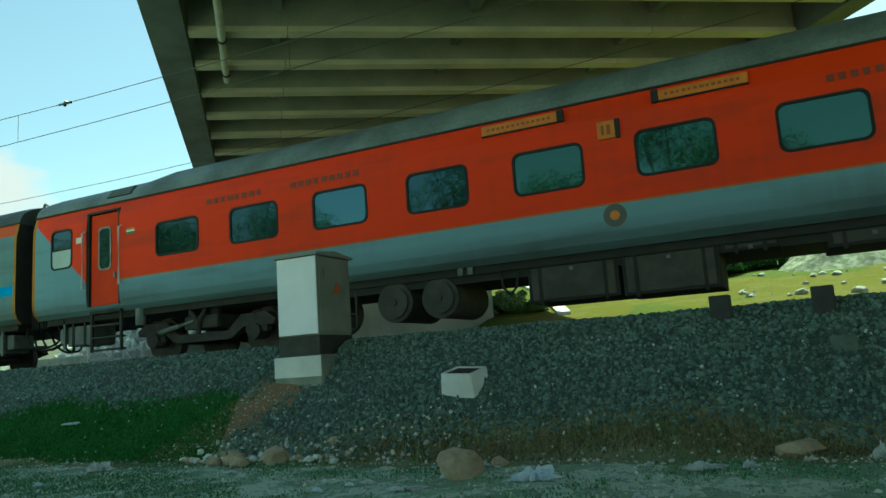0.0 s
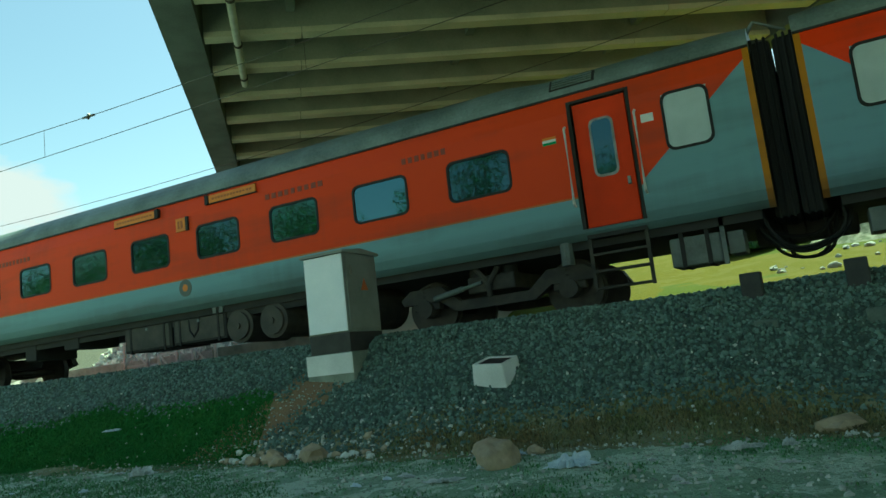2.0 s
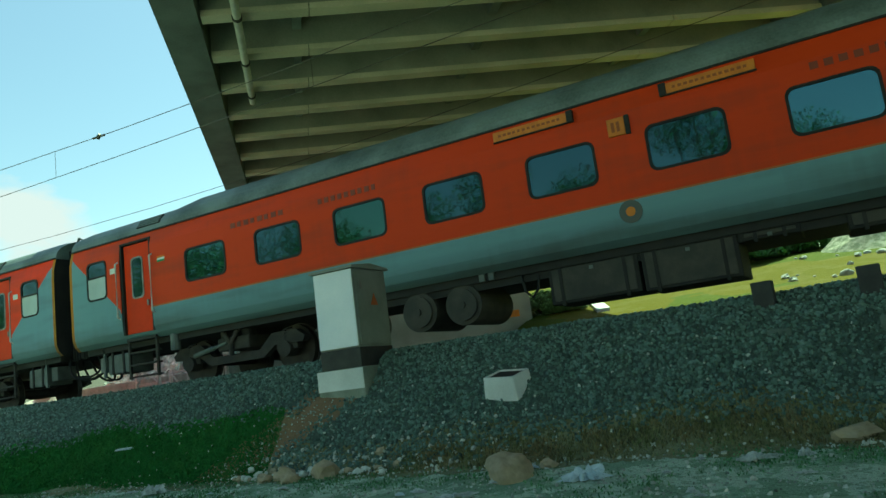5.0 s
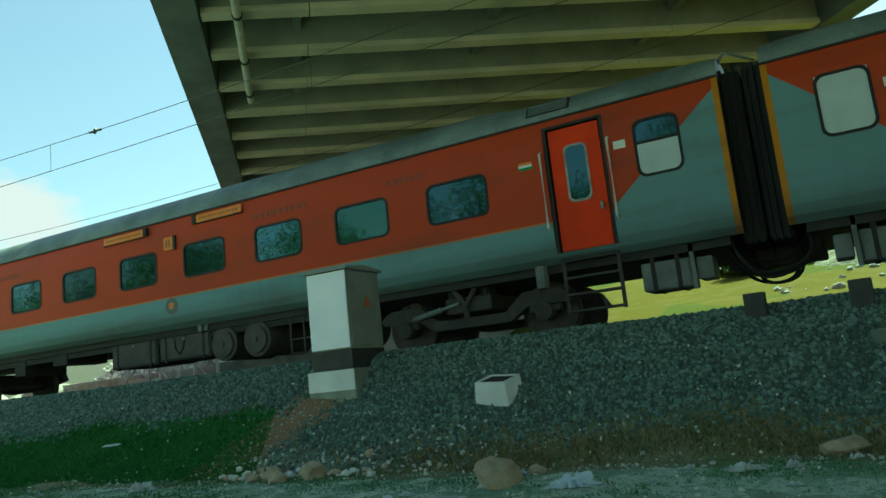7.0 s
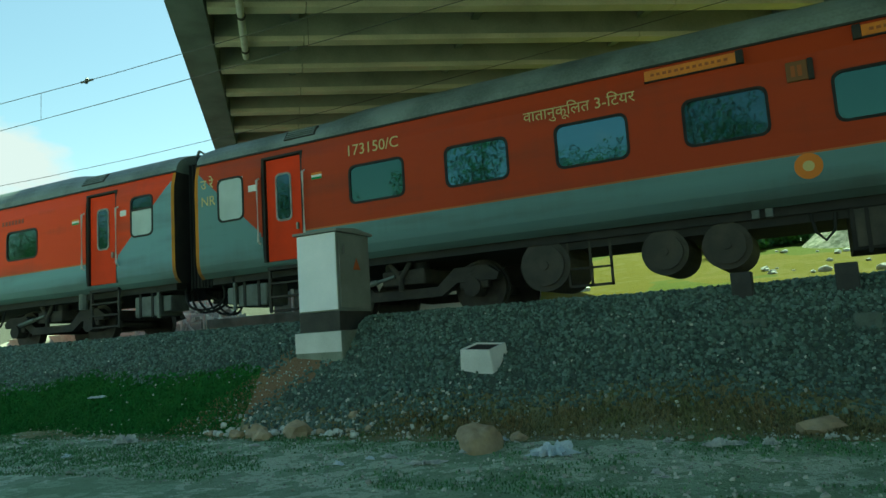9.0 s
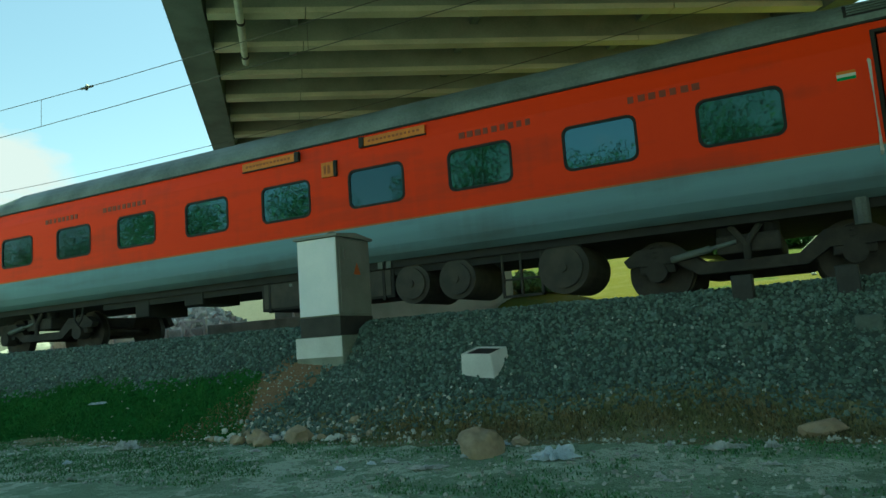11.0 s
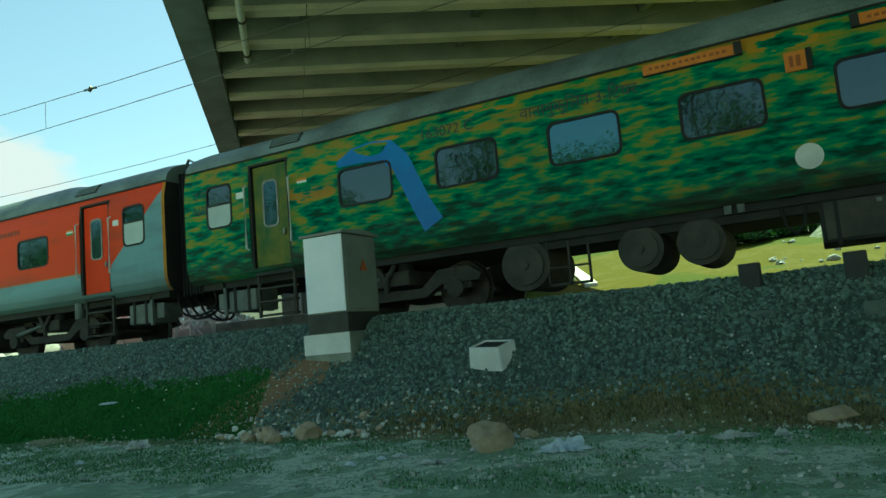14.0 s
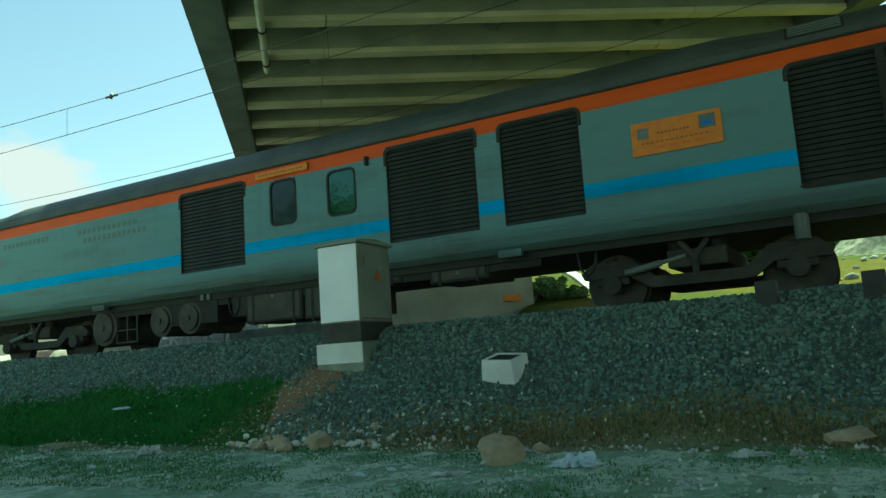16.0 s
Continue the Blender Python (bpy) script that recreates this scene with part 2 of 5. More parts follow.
# Darker tone carries the shade of the recesses between the girders.
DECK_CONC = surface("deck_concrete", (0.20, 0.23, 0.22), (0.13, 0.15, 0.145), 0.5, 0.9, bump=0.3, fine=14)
# The blue cast stands for skylight on the outer edge.
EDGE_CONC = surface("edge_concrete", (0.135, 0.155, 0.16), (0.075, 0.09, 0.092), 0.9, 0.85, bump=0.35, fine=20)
PIER_CONC = surface("pier_concrete", (0.40, 0.37, 0.30), (0.28, 0.27, 0.21), 0.8, 0.9, bump=0.3, fine=22)
FOOTING = surface("dirty_footing", (0.15, 0.18, 0.155), (0.09, 0.11, 0.095), 6.0, 0.95, bump=0.5, fine=50)
OLD_CONC = surface("weathered_concrete", (0.31, 0.33, 0.27), (0.17, 0.19, 0.15), 2.5, 0.9, bump=0.5, fine=50)
BALLAST = surface("ballast_stone", (0.100, 0.145, 0.118), (0.165, 0.215, 0.185), 14.0, 0.9, bump=0.4, fine=70, island=0.5)
PALE_STONE = surface("pale_stone", (0.58, 0.58, 0.52), (0.36, 0.36, 0.31), 9.0, 0.9, bump=0.5, fine=60, island=0.3)
ROCK = surface("brown_rock", (0.46, 0.37, 0.25), (0.29, 0.23, 0.15), 5.0, 0.9, bump=0.6, fine=30)
GRIT = surface("grit", (0.46, 0.49, 0.42), (0.20, 0.23, 0.18), 9.0, 0.9, bump=0.3, fine=60, island=0.5)
GRASS = surface("grass_blade", (0.055, 0.150, 0.038), (0.075, 0.18, 0.047), 1.5, 0.8, bump=0.0, spec=0.1, island=0.15)
WEED = surface("olive_weed", (0.12, 0.22, 0.09), (0.08, 0.18, 0.065), 3.0, 0.85, bump=0.0, island=0.5)
DRY_GRASS = surface("dry_grass", (0.19, 0.15, 0.07), (0.13, 0.15, 0.06), 3.0, 0.85, bump=0.0, island=0.5)
LEAF = surface("leaf", (0.035, 0.095, 0.018), (0.07, 0.15, 0.03), 1.5, 0.55, bump=0.0, island=0.5)
LEAF_PALE = surface("pale_leaf", (0.10, 0.17, 0.05), (0.16, 0.22, 0.07), 1.5, 0.6, bump=0.0, island=0.45)
BARK = surface("bark", (0.10, 0.075, 0.05), (0.05, 0.04, 0.03), 8.0, 0.9, bump=0.6)
CABINET_WHITE = surface("cabinet_white", (0.92, 0.92, 0.96), (0.82, 0.84, 0.89), 2.2, 0.5, bump=0.06)
CABINET_GREY = surface("cabinet_grey", (0.24, 0.25, 0.22), (0.17, 0.175, 0.155), 2.5, 0.5, bump=0.08)
BAND_BLACK = surface("band_black", (0.02, 0.02, 0.02), (0.04, 0.038, 0.035), 5.0, 0.6, bump=0.1)
PLASTIC = surface("littered_plastic", (0.60, 0.66, 0.72), (0.42, 0.50, 0.58), 7.0, 0.4, bump=0.2)
SCRAP = surface("dusty_paper", (0.55, 0.57, 0.56), (0.30, 0.32, 0.31), 14.0, 0.6, bump=0.3)
PALE_ROCK = surface("pale_rock", (0.50, 0.50, 0.46), (0.30, 0.30, 0.27), 3.0, 0.9, bump=0.6, fine=16)
WIRE = plain("wire", (0.09, 0.09, 0.085), 0.5, 0.6)
PIPE = surface("pipe_grey", (0.42, 0.43, 0.41), (0.30, 0.31, 0.29), 3.0, 0.5, bump=0.0)
SLEEPER = surface("sleeper_concrete", (0.26, 0.25, 0.23), (0.18, 0.17, 0.155), 4.0, 0.9, bump=0.3)
RUST = surface("rusty_rail", (0.06, 0.045, 0.035), (0.10, 0.08, 0.06), 6.0, 0.7, metal=0.3, bump=0.2)
SIGN_ORANGE = plain("warning_orange", (0.42, 0.10, 0.02), 0.6)


# ---- mesh helpers ----
def mesh_from(name, verts, faces, mat, smooth=False):
    me = bpy.data.meshes.new(name)
    me.from_pydata([tuple(v) for v in verts], [], [tuple(f) for f in faces])
    me.materials.append(mat)
    if smooth:
        me.polygons.foreach_set("use_smooth", [True] * len(me.polygons))
    me.update()
    return me


def part(name, bm, mat, parent=None, label="", at=None, smooth=False):
    """Links a bmesh as one mesh object under a thing or part."""
    me = bpy.data.meshes.new(name)
    bm.normal_update()
    bm.to_mesh(me)
    bm.free()
    me.materials.append(mat)
    if smooth:
        me.polygons.foreach_set("use_smooth", [True] * len(me.polygons))
    return link(name, me, parent, label, at)


def link(name, me, parent=None, label="", at=None):
    ob = new(name, me)
    if parent is not None:
        ob.parent = parent
    if at is not None:
        ob.matrix_basis = at
    if label:
        tagged(ob, label)
    return ob


def box(bm, x0, x1, y0, y1, z0, z1, bevel=0.0):
    c = bmesh.ops.create_cube(bm, size=1.0)
    for v in c["verts"]:
        v.co = Vector(((x0 + x1) / 2 + v.co.x * (x1 - x0), (y0 + y1) / 2 + v.co.y * (y1 - y0), (z0 + z1) / 2 + v.co.z * (z1 - z0)))
    if bevel:
        es = {e for v in c["verts"] for e in v.link_edges}
        bmesh.ops.bevel(bm, geom=list(es), offset=bevel, segments=2, affect="EDGES", profile=0.5)
    return bm


def boxed(x0, x1, y0, y1, z0, z1, bevel=0.0):
    return box(bmesh.new(), x0, x1, y0, y1, z0, z1, bevel)


def rod(bm, a, b, r, seg=10, r2=None):
    a, b = Vector(a), Vector(b)
    d = b - a
    m = Matrix.Translation((a + b) / 2) @ d.to_track_quat("Z", "Y").to_matrix().to_4x4()
    bmesh.ops.create_cone(bm, cap_ends=True, segments=seg, radius1=r, radius2=r if r2 is None else r2, depth=d.length, matrix=m)
    return bm


def tube(bm, pts, r, seg=6):
    """A round tube along points."""
    pts = [Vector(p) for p in pts]
    rings = []
    for i, p in enumerate(pts):
        d = (pts[min(i + 1, len(pts) - 1)] - pts[max(i - 1, 0)]).normalized()
        q = d.to_track_quat("Z", "Y")
        rings.append([bm.verts.new(p + q @ Vector((r * math.cos(2 * math.pi * k / seg), r * math.sin(2 * math.pi * k / seg), 0))) for k in range(seg)])
    for a, b in zip(rings, rings[1:]):
        for k in range(seg):
            bm.faces.new((a[k], a[(k + 1) % seg], b[(k + 1) % seg], b[k]))
    bm.faces.new(rings[0][::-1])
    bm.faces.new(rings[-1])
    return bm


def prism(bm, outline, x0, x1):
    """Extrudes a closed outline of (y, z) along x."""
    a = [bm.verts.new((x0, y, z)) for y, z in outline]
    b = [bm.verts.new((x1, y, z)) for y, z in outline]
    k = len(outline)
    for i in range(k):
        bm.faces.new((a[i], a[(i + 1) % k], b[(i + 1) % k], b[i]))
    bm.faces.new(a[::-1])
    bm.faces.new(b)
    bmesh.ops.recalc_face_normals(bm, faces=bm.faces[:])
    return bm


def plate(bm, outline, y0, y1):
    """Extrudes a closed outline of (x, z) from y0 to y1."""
    a = [bm.verts.new((x, y0, z)) for x, z in outline]
    b = [bm.verts.new((x, y1, z)) for x, z in outline]
    k = len(outline)
    for i in range(k):
        bm.faces.new((a[i], a[(i + 1) % k], b[(i + 1) % k], b[i]))
    bm.faces.new(a[::-1])
    bm.faces.new(b)
    bmesh.ops.recalc_face_normals(bm, faces=bm.faces[:])
    return bm


def rounded(cx, cz, w, h, r, seg=4):
    pts = []
    for sx, sz, a0 in ((1, 1, 0), (-1, 1, 90), (-1, -1, 180), (1, -1, 270)):
        for i in range(seg + 1):
            a = radians(a0 + 90 * i / seg)
            pts.append((cx + sx * (w / 2 - r) + r * math.cos(a), cz + sz * (h / 2 - r) + r * math.sin(a)))
    return pts


def ring(bm, cx, cz, w, h, r, t, y0, y1):
    """A rounded frame of breadth t between y0 (front) and y1."""
    o, i = rounded(cx, cz, w, h, r), rounded(cx, cz, w - 2 * t, h - 2 * t, max(r - t * 0.6, 0.01))
    k = len(o)
    loops = [[bm.verts.new((x, y, z)) for x, z in p] for p, y in ((o, y1), (o, y0), (i, y0), (i, y1))]
    for a, b in zip(loops, loops[1:]):
        for j in range(k):
            bm.faces.new((a[j], a[(j + 1) % k], b[(j + 1) % k], b[j]))
    bmesh.ops.recalc_face_normals(bm, faces=bm.faces[:])
    return bm


def lettering(name, body, size, mat, parent, at, label=""):
    cu = bpy.data.curves.new(name, "FONT")
    cu.body, cu.size, cu.extrude = body, size, 0.001
    cu.materials.append(mat)
    return link(name, cu, parent, label, at)


def bars(name, x0, x1, z0, z1, y, count, mat, parent, seed):
    """Unreadable lettering as a row of plain bars."""
    rnd = random.Random(seed)
    bm, x, w = bmesh.new(), x0, (x1 - x0) / count
    for i in range(count):
        box(bm, x + 0.12 * w, x + w * rnd.uniform(0.65, 0.85), y - 0.002, y + 0.004, z0, z1)
        x += w
    return tagged(part(name, bm, mat, parent), kind="stuff")


# ---- coaches ----
HALF, SIDE = 12.0, 1.62
DOOR_X, END_X, BOGIE_X = 9.85, 11.08, 7.62   # doors, end windows and bogies from the middle
PROFILE = ((1.10, 1.46), (1.20, 1.56), (1.34, 1.61), (1.50, SIDE), (2.80, SIDE), (3.05, 1.61), (3.34, 1.545))
WIN_W, WIN_H, WIN_Z = 1.143, 0.712, 2.40


def depth_at(z):
    for (z0, y0), (z1, y1) in zip(PROFILE, PROFILE[1:]):
        if z <= z1:
            return y0 + (y1 - y0) * (z - z0) / (z1 - z0)
    return PROFILE[-1][1]


def wall_with_holes(bm, holes, sign):
    """A side wall that follows the coach's profile, with rectangular openings (x0, x1, z0, z1)."""
    xs = sorted({-HALF, HALF, *(h[0] for h in holes), *(h[1] for h in holes)})
    zs = sorted({*(p[0] for p in PROFILE), *(h[2] for h in holes), *(h[3] for h in holes)})
    grid = {}

    def vert(i, j):
        if (i, j) not in grid:
            grid[i, j] = bm.verts.new((xs[i], sign * depth_at(zs[j]), zs[j]))
        return grid[i, j]
    for i in range(len(xs) - 1):
        for j in range(len(zs) - 1):
            cx, cz = (xs[i] + xs[i + 1]) / 2, (zs[j] + zs[j + 1]) / 2
            if any(h[0] < cx < h[1] and h[2] < cz < h[3] for h in holes):
                continue
            f = (vert(i, j), vert(i + 1, j), vert(i + 1, j + 1), vert(i, j + 1))
            bm.faces.new(f if sign < 0 else f[::-1])


def roof_outline(rise):
    pts = [(-1.545, 3.34)]
    for i in range(1, 20):
        a = math.pi * (1 - i / 20)
        pts.append((1.545 * math.copysign(abs(math.cos(a)) ** 0.82, math.cos(a)), 3.34 + rise * math.sin(a) ** 0.86))
    return pts + [(1.545, 3.34)]


def wheelset_parts(bogie):
    for x in (-1.28, 1.28):
        for y in (-0.80, 0.80):
            bm = bmesh.new()
            s = 1 if y < 0 else -1
            rod(bm, (x, y - 0.065 * s, 0.4575), (x, y + 0.055 * s, 0.4575), 0.4575, 36)
            rod(bm, (x, y + 0.055 * s, 0.4575), (x, y + 0.085 * s, 0.4575), 0.485, 36)
            rod(bm, (x, y - 0.10 * s, 0.4575), (x, y - 0.06 * s, 0.4575), 0.14, 20)
            part("wheel", bm, WHEEL, bogie, "grimy solid steel wheel")
        part("axle", rod(bmesh.new(), (x, -0.74, 0.4575), (x, 0.74, 0.4575), 0.085, 12), WHEEL, bogie)


def make_bogie(coach, cx):
    bogie = part("bogie", plate(bmesh.new(), [(-1.75, 0.66), (-1.55, 0.80), (-0.95, 0.80), (-0.62, 0.52), (0.62, 0.52), (0.95, 0.80), (1.55, 0.80), (1.75, 0.66), (1.7, 0.56), (1.0, 0.56), (0.7, 0.36), (-0.7, 0.36), (-1.0, 0.56), (-1.7, 0.56)], -1.16, -1.0),
                 BOGIE, coach, "dark grimy two-axle bogie", pose(cx, 0, 0))
    part("far_side_frame", plate(bmesh.new(), [(-1.75, 0.56), (-1.6, 0.80), (-0.95, 0.80), (-0.62, 0.52), (0.62, 0.52), (0.95, 0.80), (1.6, 0.80), (1.75, 0.56), (0.7, 0.36), (-0.7, 0.36)], 1.0, 1.16), BOGIE, bogie)
    part("bolster", boxed(-0.42, 0.42, -1.22, 1.22, 0.60, 0.86, 0.03), BOGIE, bogie)
    wheelset_parts(bogie)
    for x in (-1.28, 1.28):
        bm = rod(bmesh.new(), (x, -1.22, 0.4575), (x, -0.96, 0.4575), 0.15, 18)
        box(bm, x - 0.26, x + 0.26, -1.14, -0.98, 0.44, 0.56, 0.02)
        part("axle_box", bm, BOGIE, bogie)
        part("spring", tube(bmesh.new(), [(x + 0.085 * math.cos(a * 0.9), -1.08 + 0.085 * math.sin(a * 0.9), 0.54 + 0.011 * a) for a in range(0, 30)], 0.018, 5), BOGIE, bogie)
    for x in (-0.28, 0.28):
        part("air_spring", rod(bmesh.new(), (x, -1.06, 0.84), (x, -1.06, 1.04), 0.14, 16), RUBBER, bogie)
    bm = rod(bmesh.new(), (0.18, -1.26, 0.98), (-0.02, -1.26, 0.72), 0.045, 8)
    rod(bm, (-0.22, -1.26, 0.98), (-0.02, -1.26, 0.72), 0.045, 8)
    rod(bm, (-0.02, -1.26, 0.74), (-0.02, -1.26, 0.50), 0.05, 8)
    part("bracket", bm, BOGIE, bogie, "dark forked anchor bracket")
    part("damper", rod(rod(bmesh.new(), (-1.05, -1.24, 0.60), (-0.5, -1.24, 0.70), 0.05, 10), (-0.5, -1.24, 0.70), (-0.15, -1.24, 0.76), 0.03, 8), TANK_GREY, bogie, "dull steel damper")
    return bogie


def window_part(coach, x, z, w, h, glass, frosted=0.0):
    win = part("window", ring(bmesh.new(), 0, 0, w - 0.02, h - 0.02, 0.13, 0.04, -0.010, 0.03), RUBBER, coach, "rounded window in a black rubber seal", pose(x, -SIDE, z))
    bm = bmesh.new()
    z0 = -h / 2 + 0.03
    mid = z0 + (h - 0.06) * frosted
    if frosted < 1:
        box(bm, -w / 2 + 0.03, w / 2 - 0.03, 0.008, 0.02, mid, h / 2 - 0.03)
        part("pane", bm, glass, win)
    if frosted:
        part("frosted_pane", box(bmesh.new(), -w / 2 + 0.03, w / 2 - 0.03, 0.002, 0.02, z0, mid - 0.004), FROST, win, "whitish frosted pane")
        if frosted < 1:
            part("transom", box(bmesh.new(), -w / 2 + 0.045, w / 2 - 0.045, -0.01, 0.02, mid - 0.02, mid + 0.02), RUBBER, win)
    return win


def door_part(coach, x, door_mat):
    d = part("door", boxed(-0.40, 0.40, 0.0, 0.04, -0.95, 0.95, 0.008), door_mat, coach, "recessed entrance door", pose(x, -1.555, 2.21))
    part("door_window", ring(bmesh.new(), 0, 0.22, 0.37, 0.90, 0.10, 0.035, -0.014, 0.004), STEEL, d, "narrow rounded door window")
    part("pane", plate(bmesh.new(), rounded(0, 0.22, 0.32, 0.85, 0.08), -0.006, 0.0), GLASS, d)
    part("door_handle", boxed(0.28, 0.33, -0.04, 0.0, -0.42, -0.30, 0.008), STEEL, d)
    bm = boxed(x - 0.475, x - 0.425, -1.60, -1.50, 1.25, 3.18)
    box(bm, x + 0.425, x + 0.475, -1.60, -1.50, 1.25, 3.18)
    box(bm, x - 0.475, x + 0.475, -1.60, -1.50, 3.18, 3.22)
    part("door_frame", bm, UNDER, coach)
    for s in (-1, 1):
        bm = tube(bmesh.new(), [(x + s * 0.53, -1.60, 1.60), (x + s * 0.53, -1.68, 1.64), (x + s * 0.53, -1.68, 2.80), (x + s * 0.53, -1.60, 2.84)], 0.021, 8)
        part("handrail", bm, BRIGHT_RAIL, coach, "bright steel grab rail")
    step = part("step_ladder", boxed(x - 0.44, x + 0.44, -1.56, -1.34, 1.10, 1.16), UNDER, coach, "dark steel boarding ladder")
    for s in (-0.42, 0.42):
        part("rail", boxed(x + s - 0.025, x + s + 0.025, -1.54, -1.49, 0.32, 1.12), BOGIE, step)
    for z in (0.34, 0.59, 0.84):
        part("rung", boxed(x - 0.42, x + 0.42, -1.55, -1.40, z, z + 0.035), BOGIE, step)


BOXES = {"long": ((-0.85, 0.55, 0.42), (0.60, 1.95, 0.40), (1.98, 2.75, 0.86), (3.30, 4.40, 0.76)),
         "short": ((-1.70, -1.24, 0.74), (0.35, 2.20, 0.43), (3.10, 4.40, 0.82), (-0.9, -0.3, 0.80)),
         "turned": ((-2.0, -0.55, 0.48), (-0.50, 0.90, 0.46), (2.40, 2.90, 0.74), (3.90, 4.30, 0.62))}


def underfloor(coach, m=1, boxes="long"):
    bm = boxed(-11.8, 11.8, -1.40, 1.40, 0.98, 1.14)
    box(bm, -5.3, 5.3, -1.34, -1.30, 0.86, 1.0)
    part("underframe", bm, UNDER, coach)
    for x, r, z in ((-3.20, 0.33, 0.67), (-2.36, 0.33, 0.67), (-5.0, 0.40, 0.66)):
        bm = rod(bmesh.new(), (x * m, -1.38, z), (x * m, -0.1, z), r, 28)
        rod(bm, (x * m, -1.43, z), (x * m, -1.38, z), r * 0.78, 24)
        rod(bm, (x * m, -1.46, z), (x * m, -1.43, z), r * 0.18, 12)
        part("air_reservoir", bm, RESERVOIR, coach, "round grimy air reservoir")
    for x0, x1, z0 in BOXES[boxes]:
        lo, hi = sorted((x0 * m, x1 * m))
        q = part("equipment_box", boxed(lo, hi, -1.36, -0.3, z0, 1.02, 0.02), UNDER, coach, "black underfloor equipment box")
        if hi - lo > 0.7:
            part("cover", boxed(lo + 0.06, hi - 0.06, -1.375, -1.355, z0 + 0.05, 0.96, 0.006), RESERVOIR, q)
            part("latch", boxed((lo + hi) / 2 - 0.03, (lo + hi) / 2 + 0.03, -1.39, -1.37, 0.88, 0.93), TANK_GREY, q)
            for x in (lo + 0.2, hi - 0.2):
                part("hanger", boxed(x - 0.025, x + 0.025, -1.385, -1.30, z0 - 0.03, 1.08), UNDER, q)
    for x in (-1.95, -1.78):
        part("valve", boxed(x * m - 0.05, x * m + 0.05, -1.44, -1.36, 0.98, 1.12, 0.01), TANK_GREY, coach, "small pale valve box")
    bm = bmesh.new()
    for x in (3.97, 4.28, 4.62):
        box(bm, min(-x * m, -x * m - 0.035 * m), max(-x * m, -x * m - 0.035 * m), -1.35, -1.31, 0.28, 1.0)
    lo, hi = sorted((-3.97 * m, -4.66 * m))
    box(bm, lo, hi, -1.35, -1.31, 0.28, 0.32)
    box(bm, lo, hi, -1.35, -1.31, 0.55, 0.58)
    part("cage", bm, BOGIE, coach, "open frame cage under the floor")
    for x in (-1.3, 5.9):
        pts = [(x * m, -1.36, 1.0), (x * m + 0.05 * m, -1.38, 0.72), (x * m + 0.16 * m, -1.38, 0.60), (x * m + 0.27 * m, -1.38, 0.72), (x * m + 0.30 * m, -1.36, 0.95)]
        part("cable_loop", tube(bmesh.new(), pts, 0.022, 6), RUBBER, coach)
    for s in (-1, 1):
        lo, hi = sorted((s * 10.52, s * 11.22))
        tank = part("waste_tank", boxed(lo, hi, -1.34, -0.7, 0.50, 0.92, 0.03), TANK_GREY, coach, "pale grey metal waste tank")
        for f in (0.25, 0.75):
            x = lo + (hi - lo) * f
            part("strap", boxed(x - 0.03, x + 0.03, -1.355, -0.69, 0.49, 1.0), UNDER, tank)
        part("valve_chest", boxed(min(s * 11.3, s * 11.52), max(s * 11.3, s * 11.52), -1.30, -0.8, 0.58, 0.90, 0.02), TANK_GREY, coach)
        part("hanger", boxed(s * 11.26 - 0.03, s * 11.26 + 0.03, -1.40, -1.35, 0.45, 1.1), TANK_GREY, coach)
        part("pipe", rod(bmesh.new(), (s * 9.02, -1.40, 0.78), (s * 9.02, -1.40, 1.12), 0.10, 10), TANK_GREY, coach)
        bellows = part("gangway", boxed(min(s * 11.95, s * 12.27), max(s * 11.95, s * 12.27), -1.18, 1.18, 0.98, 3.50, 0.05), RUBBER, coach, "black rubber gangway bellows")
        for i in range(3):
            x = s * (12.02 + 0.09 * i)
            part("fold", boxed(x - 0.02, x + 0.02, -1.22, 1.22, 0.96, 3.54, 0.02), RUBBER, bellows)
        part("coupler", boxed(min(s * 11.6, s * 12.28), max(s * 11.6, s * 12.28), -0.22, 0.22, 0.72, 1.08, 0.03), BOGIE, coach)
    rnd = random.Random(5)
    for i in range(7):
        y, drop, w = -1.15 + 0.15 * i, rnd.uniform(0.30, 0.62), rnd.uniform(0.28, 0.56)
        pts = [(12.28 + w * math.cos(a) + 0.05 * math.sin(3 * a + i), y + 0.10 * math.sin(2 * a + i), 1.04 - drop * math.sin(a) ** 0.8) for a in [math.pi * j / 14 for j in range(15)]]
        part("hose", tube(bmesh.new(), pts, 0.026, 6), RUBBER, coach, "hanging black jumper hose")
    bm = rod(bmesh.new(), (11.85, -0.95, 3.55), (12.1, -1.0, 3.86), 0.03, 6)
    rod(bm, (12.1, -1.0, 3.86), (12.5, -1.0, 3.62), 0.02, 6)
    part("roof_cable", bm, TANK_GREY, coach)


